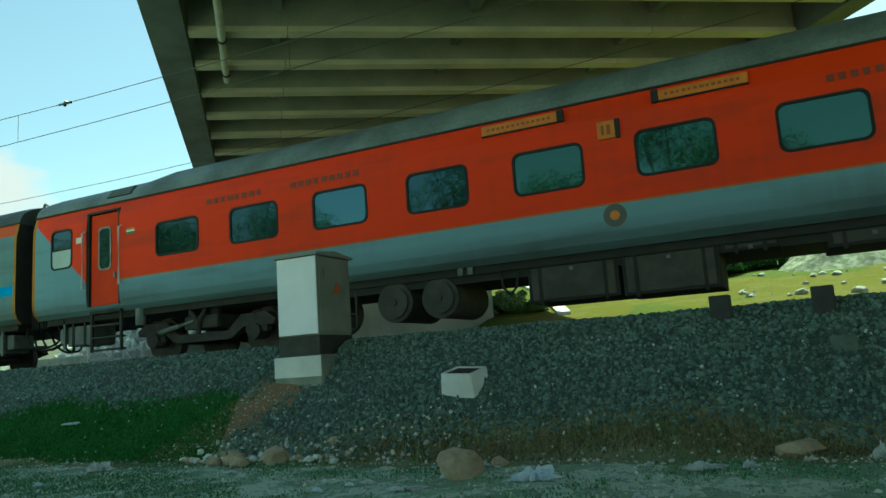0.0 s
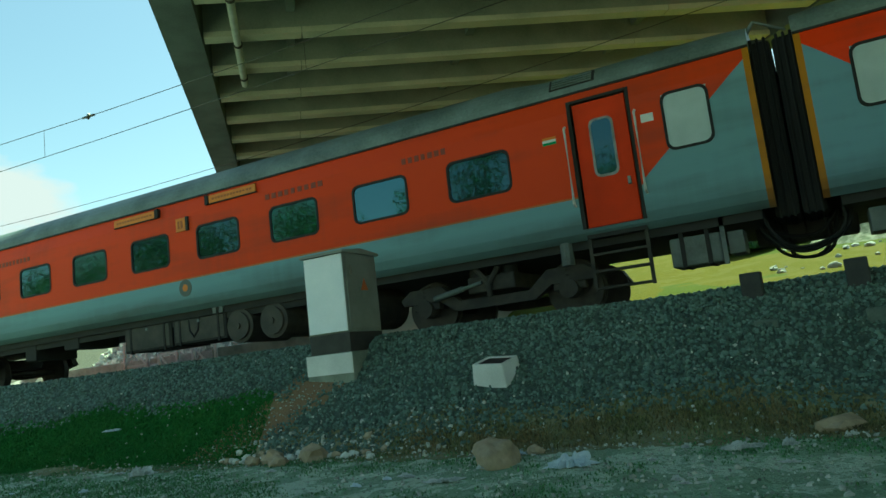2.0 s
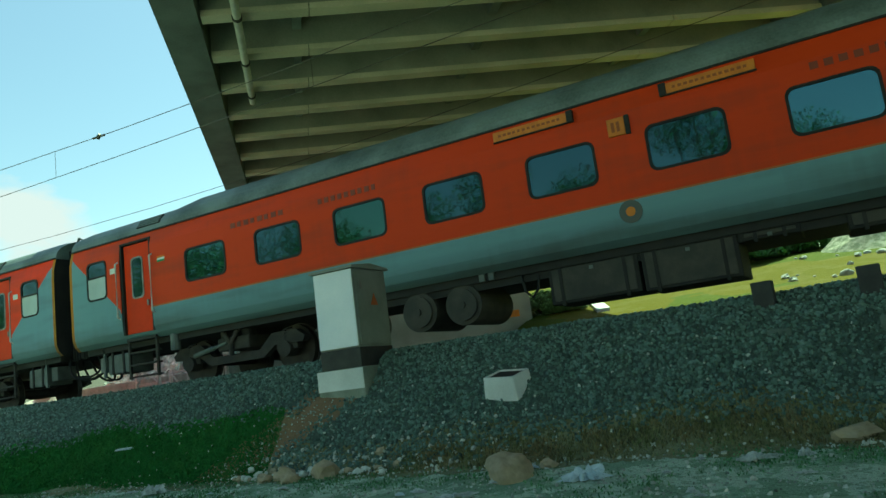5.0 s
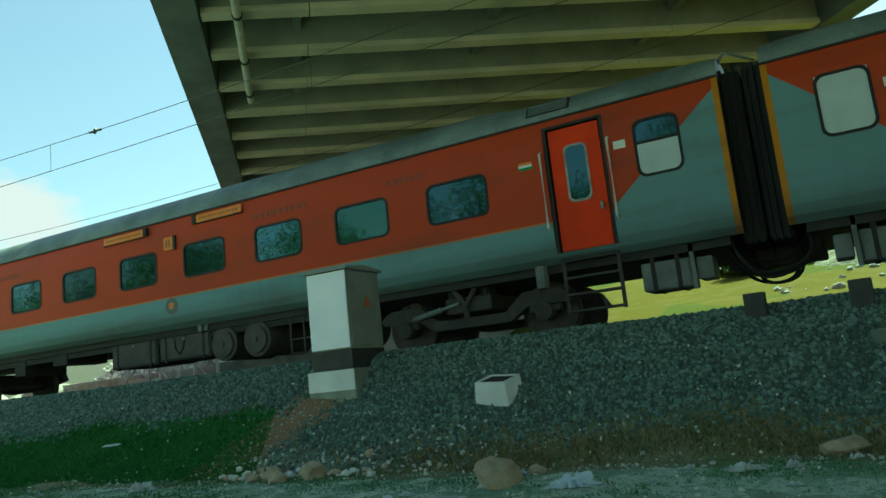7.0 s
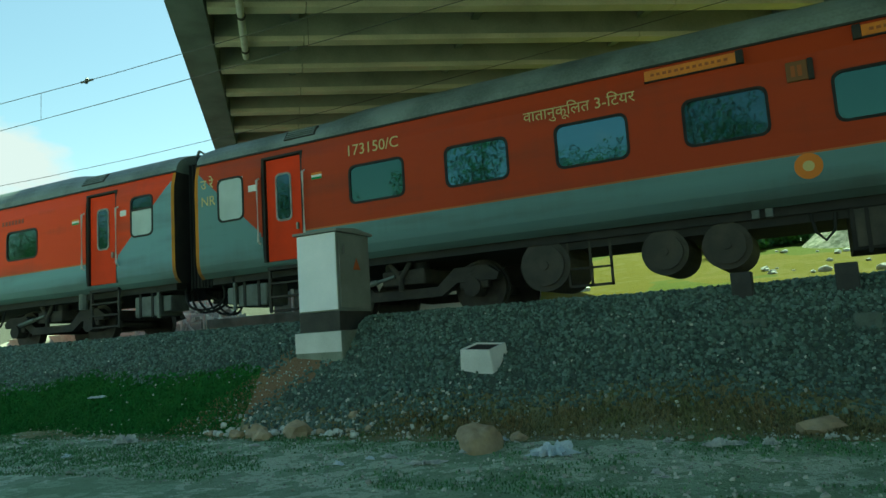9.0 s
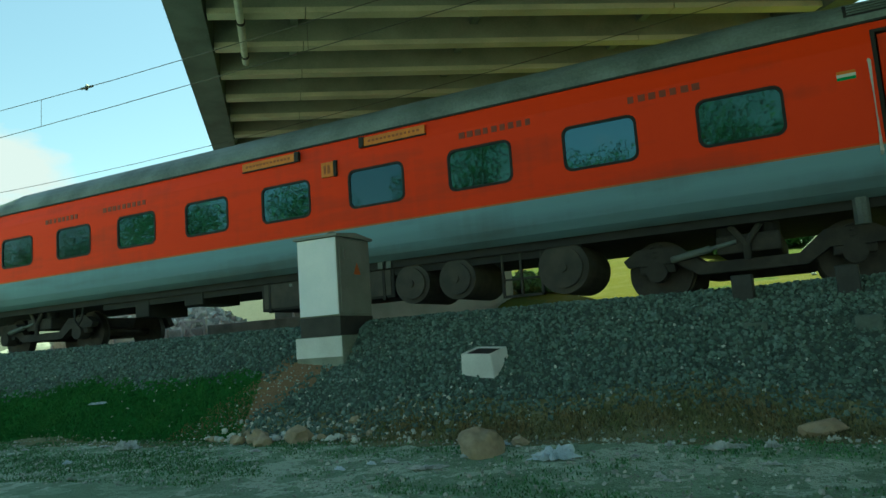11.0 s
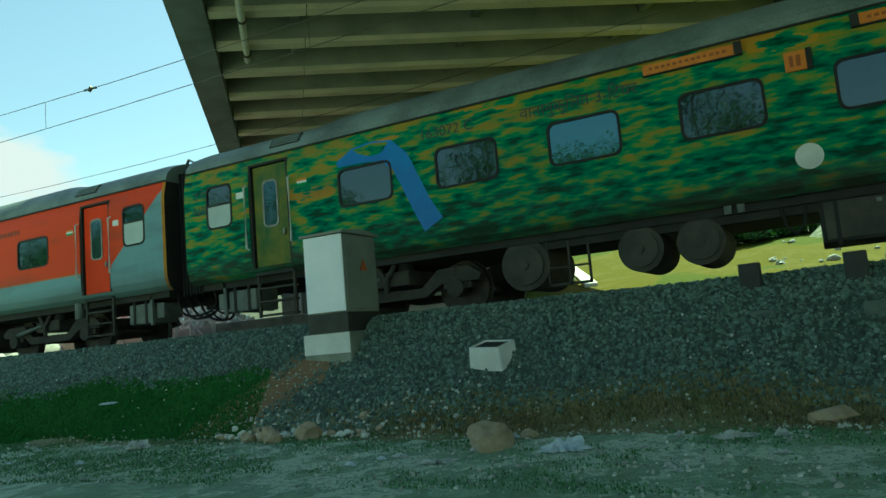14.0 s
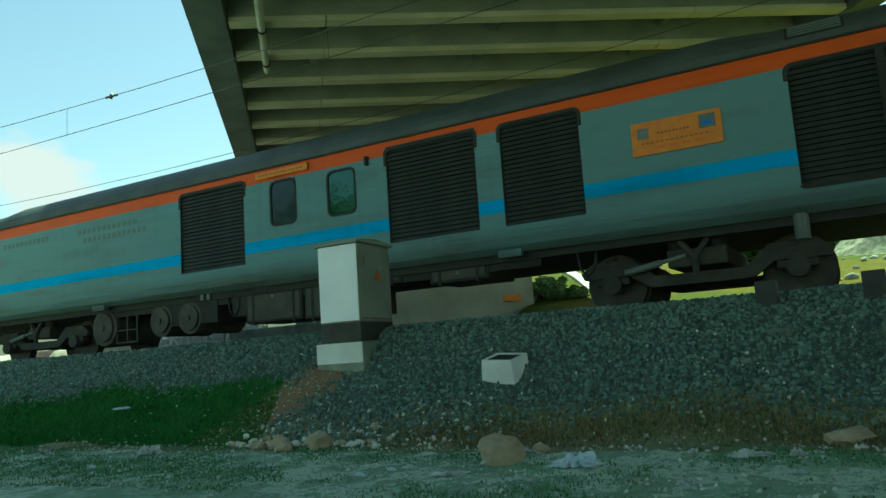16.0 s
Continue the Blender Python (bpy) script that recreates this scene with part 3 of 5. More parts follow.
def roof_parts(coach, mat=None):
    bm = bmesh.new()
    rings = [[bm.verts.new((x, y, z)) for y, z in roof_outline(r)] for x, r in ((-HALF, 0.54), (-11.65, 0.58), (-8.95, 0.59), (-8.25, 0.70), (-3, 0.705), (3, 0.705), (8.25, 0.70), (8.95, 0.59), (11.65, 0.58), (HALF, 0.54))]
    for p, q in zip(rings, rings[1:]):
        for i in range(len(p) - 1):
            bm.faces.new((p[i], q[i], q[i + 1], p[i + 1]))
    bm.faces.new(rings[0])
    bm.faces.new(rings[-1][::-1])
    bmesh.ops.recalc_face_normals(bm, faces=bm.faces[:])
    part("roof", bm, mat or ROOF_GREY, coach, "weathered grey rounded roof", smooth=False)
    part("gutter", boxed(-HALF, HALF, -1.575, -1.545, 3.335, 3.365), UNDER, coach)
    for s in (-1, 1):
        v = part("roof_vent", boxed(-0.36, 0.36, -0.022, 0.25, -0.11, 0.13, 0.01), UNDER, coach, "dark louvred roof vent", pose(s * 9.48, -1.455, 3.565, -34, 0, 0))
        for i in range(4):
            part("louvre", boxed(-0.32, 0.32, -0.034, -0.021, -0.09 + 0.055 * i, -0.065 + 0.055 * i), ROOF_GREY, v)


def shell(coach, holes, paint):
    bm = bmesh.new()
    wall_with_holes(bm, holes, -1)
    wall_with_holes(bm, [], 1)
    for s in (-1, 1):
        end = [(-y, z) for z, y in PROFILE] + [(y, z) for z, y in reversed(PROFILE)]
        em = bmesh.new()
        vs = [em.verts.new((s * (HALF - 0.004), y * 0.997, z)) for y, z in end]
        em.faces.new(vs if s < 0 else vs[::-1])
        part("end_wall", em, UNDER, coach)
    part("body", bm, paint, coach)
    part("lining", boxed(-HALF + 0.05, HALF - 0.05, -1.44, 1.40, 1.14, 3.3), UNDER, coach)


def even(first, pitch, count=9):
    return [(first + pitch * i, WIN_W) for i in range(count)]


# window rows: middle and breadth of each window along the coach
ROWS = {"fore": even(-7.81, 1.877), "aft": even(-7.206, 1.877), "mid": even(-7.82, 1.945),
        "narrow": even(-7.70, 1.955, 8) + [(7.72, 0.86)],
        "cabin": [(x, WIN_W) for x in (-8.37, -6.27, -4.17, -2.07, 0.05, 1.86, 3.97, 6.08, 8.18)]}


def passenger_coach(paint, door_mat, glass, label, seed, row, ends, letters, plate_after=4, boxes="long"):
    """ends: how much of the two end windows is whitened, up to 1."""
    rnd = random.Random(seed)
    coach = new("coach")
    tagged(coach, label, "train coach", "coaches of the train")
    under = -1 if row in ("aft", "mid", "cabin") else 1
    row = ROWS[row]
    holes = [(x - w / 2 + 0.045, x + w / 2 - 0.045, WIN_Z - WIN_H / 2 + 0.045, WIN_Z + WIN_H / 2 - 0.045) for x, w in row]
    holes += [(s * END_X - 0.30, s * END_X + 0.30, 2.15, 2.95) for s in (-1, 1)]
    holes += [(s * DOOR_X - 0.475, s * DOOR_X + 0.475, 1.25, 3.22) for s in (-1, 1)]
    shell(coach, holes, paint)
    roof_parts(coach)
    for x, w in row:
        window_part(coach, x, WIN_Z, w, WIN_H, rnd.choice(glass))
    for s, white in zip((-1, 1), ends):
        window_part(coach, s * END_X, 2.55, 0.68, 0.88, glass[0], white)
        door_part(coach, s * DOOR_X, door_mat)
        x = s * (DOOR_X + 0.69)
        part("notice", boxed(x - 0.09, x + 0.09, -SIDE - 0.006, -SIDE + 0.01, 2.62, 2.74), WHITE, coach, "small white notice plate")
        x = s * (DOOR_X - 0.80)
        f = part("flag_mark", boxed(x - 0.11, x + 0.11, -SIDE - 0.005, -SIDE + 0.01, 2.665, 2.705), WHITE, coach, "small painted tricolour")
        part("upper_band", boxed(x - 0.11, x + 0.11, -SIDE - 0.005, -SIDE + 0.01, 2.705, 2.745), SAFFRON, f)
        part("lower_band", boxed(x - 0.11, x + 0.11, -SIDE - 0.005, -SIDE + 0.01, 2.625, 2.665), FLAG_GREEN, f)
        make_bogie(coach, s * BOGIE_X)
    mid = (row[plate_after][0] + row[plate_after + 1][0]) / 2
    for x0, x1, side in ((-1.955, -0.72, 1), (0.785, 1.985, -1)):
        a, b = mid + x0, mid + x1
        bd = part("destination_board", boxed(a, b, -1.64, -1.60, 3.12, 3.27, 0.006), YELLOW, coach, "orange-yellow destination board")
        bars("writing", a + 0.08, b - 0.08, 3.175, 3.215, -1.641, 13, BOARD_DARK, bd, seed + int(x0 * 10))
        h = b + 0.05 if side > 0 else a - 0.05
        part("board_holder", boxed(h - 0.05, h + 0.05, -1.66, -1.58, 3.10, 3.29, 0.01), UNDER, coach)
        part("board_frame", boxed(a - 0.01, b + 0.01, -1.635, -1.59, 3.10, 3.119), UNDER, coach)
    np_ = part("number_plate", boxed(mid - 0.13, mid + 0.13, -1.655, -1.60, 2.70, 2.97, 0.01), letters.get("plate", YELLOW), coach, "square coach plate in a dark frame")
    bars("writing", mid - 0.08, mid + 0.08, 2.76, 2.91, -1.656, 2, BOARD_DARK, np_, seed)
    part("plate_frame", boxed(mid + 0.131, mid + 0.20, -1.66, -1.59, 2.69, 2.98, 0.01), UNDER, coach)
    circle = lambda r: [(mid + r * math.cos(a * math.pi / 12), 1.56 + r * math.sin(a * math.pi / 12)) for a in range(24)]
    em = part("emblem", plate(bmesh.new(), circle(0.17), -1.627, -1.60), letters["emblem"], coach, "small round painted emblem")
    part("centre", plate(bmesh.new(), circle(0.07), -1.632, -1.62), letters["emblem_core"], em)
    for body, x, z, size in letters.get("text", ()):
        lettering("lettering", body, size, letters["ink"], coach, pose(x, -1.628, z, 90, 0, 0))
    if not letters.get("no_bars"):
        for x0, x1, c in ((-6.9, -5.7, 8), (-4.9, -3.6, 9), (3.4, 4.8, 9), (6.4, 7.3, 7)):
            bars("lettering", x0 + rnd.uniform(-.2, .2), x1, 2.90, 3.00, -1.622, c, letters["ink"], coach, seed + c)
    underfloor(coach, under, boxes)
    return coach


def power_car():
    car = new("coach")
    tagged(car, "grey power car with a blue stripe and louvred panels", "train coach", "coaches of the train")
    louvres = ((-2.37, -0.53, 1.49, 3.20), (2.67, 4.48, 1.47, 3.20), (4.83, 6.24, 1.46, 3.18), (9.04, 11.3, 1.40, 3.12))
    wins = ((0.40, 2.61, 0.66, 0.90), (1.75, 2.58, 0.66, 0.87), (-END_X, 2.60, 0.66, 0.90))
    holes = [(a + 0.05, b - 0.05, c + 0.05, d - 0.05) for a, b, c, d in louvres]
    holes += [(x - w / 2 + 0.045, x + w / 2 - 0.045, z - h / 2 + 0.045, z + h / 2 - 0.045) for x, z, w, h in wins]
    holes.append((-DOOR_X - 0.475, -DOOR_X + 0.475, 1.25, 3.22))
    shell(car, holes, POWER_PAINT)
    roof_parts(car, POWER_ROOF)
    for (x, z, w, h), pane in zip(wins, (GLASS_DARK, GLASS_GREEN, GLASS)):
        window_part(car, x, z, w, h, pane, 0.0)
    door_part(car, -DOOR_X, DOOR_GREY)
    for a, b, c, d in louvres:
        g = part("louvre_panel", ring(bmesh.new(), 0, 0, b - a, d - c, 0.12, 0.06, -0.012, 0.04), UNDER, car, "dark louvred ventilation panel", pose((a + b) / 2, -1.605, (c + d) / 2))
        part("backing", boxed(-(b - a) / 2 + 0.03, (b - a) / 2 - 0.03, 0.075, 0.09, -(d - c) / 2 + 0.03, (d - c) / 2 - 0.03), UNDER, g)
        w = (b - a) / 2 - 0.04
        me = mesh_from("slat", [(-w, 0.0, 0), (w, 0.0, 0), (w, 0.05, 0.07), (-w, 0.05, 0.07), (-w, 0.012, 0), (w, 0.012, 0), (w, 0.062, 0.07), (-w, 0.062, 0.07)], [(0, 1, 2, 3), (7, 6, 5, 4), (0, 4, 5, 1), (2, 6, 7, 3)], LOUVRE)
        for i in range(int((d - c) / 0.075)):
            link("slat", me, g, "", pose(0, 0, -(d - c) / 2 + 0.06 + i * 0.075))
        if b - a > 2:
            part("mullion", boxed(-0.05, 0.05, -0.014, 0.04, -(d - c) / 2, (d - c) / 2), UNDER, g)
    s = part("notice_board", boxed(6.97, 8.22, -1.645, -1.60, 2.22, 2.71, 0.008), YELLOW, car, "orange rectangular notice board")
    bars("writing", 7.34, 7.80, 2.50, 2.53, -1.647, 9, BOARD_DARK, s, 3)
    bars("writing", 7.10, 8.05, 2.38, 2.40, -1.647, 14, BOARD_DARK, s, 4)
    bars("writing", 7.30, 8.00, 2.29, 2.33, -1.647, 4, BOARD_ORANGE, s, 5)
    part("picture_patch", boxed(7.92, 8.14, -1.650, -1.64, 2.46, 2.66), TANK_GREY, s)
    part("picture_patch", boxed(7.96, 8.10, -1.653, -1.648, 2.50, 2.58), BLUE_PAINT, s)
    part("picture_patch", boxed(7.06, 7.22, -1.650, -1.64, 2.46, 2.62), TANK_GREY, s)
    bd = part("destination_board", boxed(-0.25, 1.01, -1.64, -1.58, 3.13, 3.26, 0.006), YELLOW, car, "orange-yellow destination board")
    bars("writing", -0.18, 0.92, 3.18, 3.21, -1.641, 12, BOARD_DARK, bd, 8)
    part("hook", boxed(2.30, 2.36, -1.68, -1.58, 2.96, 3.12, 0.008), UNDER, car)
    for x0, x1, z, c in ((-8.4, -6.6, 2.80, 11), (-5.6, -3.6, 2.78, 12), (-5.4, -3.3, 2.58, 13)):
        bars("lettering", x0, x1, z, z + 0.11, -1.623, c, GREY_LETTER, car, int(z * 10) + c)
    for s_ in (-1, 1):
        make_bogie(car, s_ * BOGIE_X)
        part("jacking_pad", boxed(s_ * 4.9 - 0.2, s_ * 4.9 + 0.2, -1.62, -1.50, 1.02, 1.14, 0.01), POWER_PAINT, car)
    underfloor(car, 1, "long")
    for x0, x1, z0 in ((-3.2, -1.6, 0.52), (-1.2, -0.5, 0.58)):
        part("equipment_box", boxed(x0, x1, -1.37, -0.5, z0, 1.0, 0.02), UNDER, car)
    return car


def blue_ribbon(coach, cx, hand):
    """A painted blue ribbon that bows over a window and runs down beside it."""
    pts = [(-0.55, 2.84), (-0.20, 2.93), (0.15, 2.95), (0.50, 2.89), (0.74, 2.66), (0.90, 2.30), (1.08, 1.88), (1.28, 1.50)]
    half = (0.05, 0.15, 0.18, 0.20, 0.19, 0.18, 0.18, 0.20)
    bm, left, right = bmesh.new(), [], []
    for i, ((x, z), w) in enumerate(zip(pts, half)):
        a, b = pts[max(i - 1, 0)], pts[min(i + 1, len(pts) - 1)]
        d = Vector((b[0] - a[0], b[1] - a[1])).normalized()
        for store, s in ((left, 1), (right, -1)):
            zz = z + s * w * d[0]
            store.append(bm.verts.new((cx + hand * (x - s * w * d[1]), -depth_at(zz) - 0.005, zz)))
    for i in range(len(pts) - 1):
        bm.faces.new((left[i], left[i + 1], right[i + 1], right[i]))
    bmesh.ops.subdivide_edges(bm, edges=bm.edges[:], cuts=2, use_grid_fill=True)
    part("ribbon", bm, BLUE_PAINT, coach, "painted bright blue ribbon")


# seconds and how far the coaches have run along the track
RUN = [(0, -2.82), (0.5, -17.57), (1, -31.93), (1.5, -47.21), (2, -61.57), (2.5, -76.32), (3, -91.63), (3.5, -105.90), (4, -120.67), (6.5, -194.60), (7, -209.39), (7.5, -224.65), (8, -239.38), (8.5, -253.71), (9, -268.87), (11.5, -342.35), (12, -357.18), (12.5, -371.94), (13, -386.61), (13.5, -401.94), (14, -416.67), (14.5, -431.94), (15, -446.72), (15.5, -460.96), (16, -476.06)]
SPACING = 24.56
DULL = dict(emblem=plain("emblem_grey", (0.10, 0.11, 0.10), 0.6), emblem_core=YELLOW, ink=DIM_LETTER)
BRIGHT = dict(emblem=plain("emblem_orange", (0.40, 0.10, 0.03), 0.6), emblem_core=CREAM, ink=DIM_LETTER)
MARKED = dict(emblem=SAFFRON, emblem_core=CREAM, ink=CREAM, no_bars=True, plate=BOARD_BROWN, text=[
    ("173150/C", -8.40, 2.92, 0.27), ("वातानुकूिलत 3-िटयर", -5.08, 2.88, 0.235), ("AC THREE TIER", 3.2, 2.86, 0.27), ("उ रे", -11.83, 2.84, 0.27), ("NR", -11.83, 2.50, 0.27)])
CREAMED = dict(emblem=SAFFRON, emblem_core=CREAM, ink=CREAM, no_bars=True, text=[("AC THREE TIER", 3.85, 2.88, 0.26)])
GREENMARK = dict(emblem=WHITE, emblem_core=WHITE, ink=DARK_LETTER, no_bars=True, text=[
    ("163072 C", -6.55, 2.93, 0.25), ("वातानुकूिलत 3-िटयर", -4.75, 2.90, 0.25), ("NR", -11.75, 2.45, 0.25), ("उ रे", -11.75, 2.75, 0.25)])
FRESH = "bright red and grey passenger coach freshly painted"
PLAIN_RED = "red and grey air-conditioned passenger coach on the track"
DIM_COACH = "darker red and grey passenger coach with dirt streaks"
BLUES, GREENS = (GLASS, GLASS, GLASS_CLEAR, GLASS_GREEN), (GLASS_GREY, GLASS_GREY, GLASS_CLEAR)
TRAIN = {}
for k, (paint, label, row, ends, letters, after, boxes) in {
        0: (RED_FRESH, FRESH, "fore", (0.5, 0.55), DULL, 4, "long"),
        1: (RED_ORANGE, "orange-red and grey passenger coach with browner paint", "fore", (0.52, 0.55), BRIGHT, 4, "short"),
        2: (RED_PAINT, PLAIN_RED, "aft", (1, 1), DULL, 4, "turned"),
        3: (RED_FRESH, FRESH, "fore", (1, 0.65), BRIGHT, 4, "long"),
        4: (RED_FRESH, FRESH, "aft", (0.65, 0.7), DULL, 4, "turned"),
        5: (RED_FRESH, FRESH, "aft", (1, 0.6), BRIGHT, 4, "turned"),
        6: (RED_PAINT, PLAIN_RED, "fore", (0.6, 0.6), DULL, 4, "long"),
        7: (RED_FRESH, "bright red coach with cream lettering near one end", "fore", (0.6, 0.65), CREAMED, 4, "long"),
        8: (RED_DIM, DIM_COACH, "aft", (1, 0.6), DULL, 4, "turned"),
        9: (RED_DIM, DIM_COACH, "aft", (1, 0.62), DULL, 4, "turned"),
        10: (RED_PAINT, PLAIN_RED, "fore", (0.7, 0.68), DULL, 4, "short"),
        11: (RED_DIM, "red and grey three-tier coach with cream lettering", "fore", (1, 0.6), MARKED, 3, "long"),
        12: (RED_DIM, DIM_COACH, "aft", (0.6, 0.6), DULL, 4, "turned"),
        13: (RED_FRESH, FRESH, "mid", (0.6, 1), DULL, 4, "turned"),
        14: (RED_FRESH, FRESH, "narrow", (0.55, 0.62), DULL, 3, "short"),
        15: (RED_ORANGE, "orange-red and grey passenger coach with browner paint", "mid", (0.6, 0.62), BRIGHT, 4, "turned"),
        16: (RED_PAINT, PLAIN_RED, "mid", (0.7, 0.6), DULL, 4, "turned"),
        17: (GREEN_PAINT, "green and yellow leaf-patterned coach with blue ribbons", "narrow", (0.55, 0.2), GREENMARK, 3, "long"),
        18: (RED_ORANGE, "orange-red and grey coach with unevenly spaced windows", "cabin", (0.62, 0.6), DULL, 4, "turned")}.items():
    green = k == 17
    TRAIN[k] = passenger_coach(paint, DOOR_GREEN if green else DOOR_RED, GREENS if green else BLUES, label, k + 1, row, ends, letters, after, boxes)
blue_ribbon(TRAIN[17], -7.70, 1)
blue_ribbon(TRAIN[17], -7.70 + 7 * 1.955, 1)
TRAIN[19] = power_car()
TRAIN[-1] = copy_thing(TRAIN[19], pose(0, 0, 0))


def motions():
    for k, coach in TRAIN.items():
        walk(coach, [(t, pose(s + SPACING * k, TRACK_Y, RAIL)) for t, s in RUN])


# ---- ground ----
def smooth(a, b, v):
    t = min(max((v - a) / (b - a), 0), 1)
    return t * t * (3 - 2 * t)


def ground_height(x, y):
    """Verge, ballast bank, track bed and the rising field behind."""
    toe = 6.55 + 0.12 * math.sin(x * 0.9) + 0.10 * math.sin(x * 2.3 + 1)
    z = 0.04 * noise.noise((x * 0.6, y * 0.6, 0)) + 0.02 * noise.noise((x * 2.5, y * 2.5, 3))
    if y <= toe:
        return z + 0.10 * smooth(4.5, 6.5, y)
    if y < 8.15:
        f = (y - toe) / (8.15 - toe)
        return z * (1 - f) + 0.10 + 1.26 * (0.75 * f + 0.25 * smooth(0, 1, f)) + 0.03 * noise.noise((x * 1.3, y * 2, 7))
    z = 1.36 + 0.02 * noise.noise((x * 1.3, y, 9))
    z -= 0.17 * smooth(8.8, 10.4, y)
    if y > 14.2:
        right = smooth(-0.46, -0.41, x / y)
        z = 1.19 - 0.15 * smooth(14.2, 15.5, y) + right * (0.16 * max(min(y, 30) - 22, 0) + 0.20 * max(min(y, 52) - 30, 0)) + (1 - right) * 6.6 * smooth(32, 54, y)
        z += 0.12 * noise.noise((x * 0.25, y * 0.25, 2)) * smooth(15, 20, y)
    return z


def sheet(name, xs, ys, mat, lift=0.0, smooth_it=True):
    verts = [(x, y, ground_height(x, y) + lift) for y in ys for x in xs]
    nx = len(xs)
    faces = [(j * nx + i, j * nx + i + 1, (j + 1) * nx + i + 1, (j + 1) * nx + i) for j in range(len(ys) - 1) for i in range(nx - 1)]
    return link(name, mesh_from(name, verts, faces, mat, smooth_it))


def ground_material():
    """Soil on the verge, crushed stone on the bank and track bed, grass behind."""
    m, n, l, p = material("ground_cover")
    k = Nodes(n, l)
    tc, sep = n.new("ShaderNodeTexCoord"), n.new("ShaderNodeSeparateXYZ")
    l.new(tc.outputs["Object"], sep.inputs[0])
    x, y = sep.outputs["X"], sep.outputs["Y"]
    v = tc.outputs["Object"]
    a, b, c = k.noise(v, 0.8, 6), k.noise(v, 7.0, 6), k.noise(v, 45.0, 3)
    wob = k.op("MULTIPLY_ADD", k.op("SUBTRACT", b, 0.5), 0.5, y)
    soil = k.mix(k.op("MULTIPLY", k.op("GREATER_THAN", k.op("ADD", a, k.op("MULTIPLY", b, 0.4)), 0.72), 0.8), (0.52, 0.60, 0.47), (0.26, 0.38, 0.23))
    soil = k.mix(k.op("MULTIPLY", k.op("GREATER_THAN", k.noise(v, 2.6, 7), 0.52), 0.7), soil, (0.14, 0.23, 0.12))
    soil = k.mix(k.op("MULTIPLY", k.op("GREATER_THAN", k.noise(v, 11.0, 5), 0.55), 0.6), soil, (0.15, 0.23, 0.13))
    soil = k.mix(k.op("MULTIPLY", c, 0.45), soil, (0.48, 0.55, 0.43))
    bed = k.mix(c, (0.06, 0.078, 0.066), (0.13, 0.16, 0.135))
    field = k.mix(k.noise(v, 0.22, 5), (0.108, 0.098, 0.010), (0.135, 0.108, 0.010))
    field = k.mix(k.op("MULTIPLY", k.noise(v, 1.7, 6), 0.45), field, (0.075, 0.080, 0.012))
    field = k.mix(k.op("MULTIPLY", k.op("GREATER_THAN", k.noise(v, 0.9, 6), 0.54), 0.35), field, (0.15, 0.13, 0.045))
    field = k.mix(k.op("MULTIPLY", k.op("GREATER_THAN", k.noise(v, 0.12, 4), 0.52), 0.55), field, (0.050, 0.090, 0.014))
    field = k.mix(k.op("LESS_THAN", k.op("MULTIPLY_ADD", wob, 0.47, x), 0.0), field, k.mix(b, (0.10, 0.10, 0.08), (0.19, 0.18, 0.15)))
    # Unseen ground behind the camera, made pale to reflect light into the shade.
    bounce_soil = k.mix(a, (0.36, 0.33, 0.27), (0.46, 0.42, 0.34))
    soil = k.mix(k.op("LESS_THAN", y, -1.5), soil, bounce_soil)
    col = k.mix(k.op("GREATER_THAN", wob, 6.9), soil, bed)
    brown = k.op("MULTIPLY", k.op("GREATER_THAN", wob, 6.15), k.op("LESS_THAN", wob, 7.0))
    col = k.mix(k.op("MULTIPLY", brown, 0.8), col, k.mix(b, (0.24, 0.17, 0.09), (0.15, 0.18, 0.08)))
    turf = k.op("MULTIPLY", k.op("LESS_THAN", k.op("MULTIPLY_ADD", b, 0.5, x), -5.95), k.op("MULTIPLY", k.op("GREATER_THAN", wob, 6.5), k.op("LESS_THAN", wob, 7.4)))
    col = k.mix(turf, col, k.mix(b, (0.045, 0.15, 0.03), (0.07, 0.18, 0.04)))
    line = k.op("ABSOLUTE", k.op("ADD", x, k.op("MULTIPLY_ADD", wob, -0.95, 12.99)))
    earth = k.op("MULTIPLY", k.op("LESS_THAN", line, 0.42), k.op("MULTIPLY", k.op("GREATER_THAN", y, 6.4), k.op("LESS_THAN", y, 7.75)))
    col = k.mix(k.op("MULTIPLY", earth, 0.9), col, k.mix(c, (0.20, 0.125, 0.07), (0.33, 0.22, 0.13)))
    col = k.mix(k.op("GREATER_THAN", wob, 15.6), col, field)
    l.new(col, p.inputs["Base Color"])
    p.inputs["Roughness"].default_value, p.inputs["Specular IOR Level"].default_value = 0.95, 0.1
    bp = n.new("ShaderNodeBump")
    bp.inputs["Strength"].default_value, bp.inputs["Distance"].default_value = 0.9, 0.03
    l.new(k.op("ADD", c, b), bp.inputs["Height"])
    l.new(bp.outputs["Normal"], p.inputs["Normal"])
    return m


GROUND = ground_material()
near_x = [-30 + 0.2 * i for i in range(191)]
far_left = [-900, -500, -260, -140, -80, -50, -38]
far_right = [12, 18, 28, 50, 90, 160, 300, 600, 900]
xs = far_left + near_x + far_right
ys = [-900, -400, -150, -60, -25, -10, -4, 0, 2, 3] + [3.5 + 0.1 * i for i in range(126)] + [16.5, 17, 18, 19, 20, 21, 22, 23, 24, 25, 26, 27, 28, 29, 30, 32, 34, 36, 38, 40, 42, 44, 46, 48, 50, 52, 56, 60, 90, 150, 300, 600, 1200]
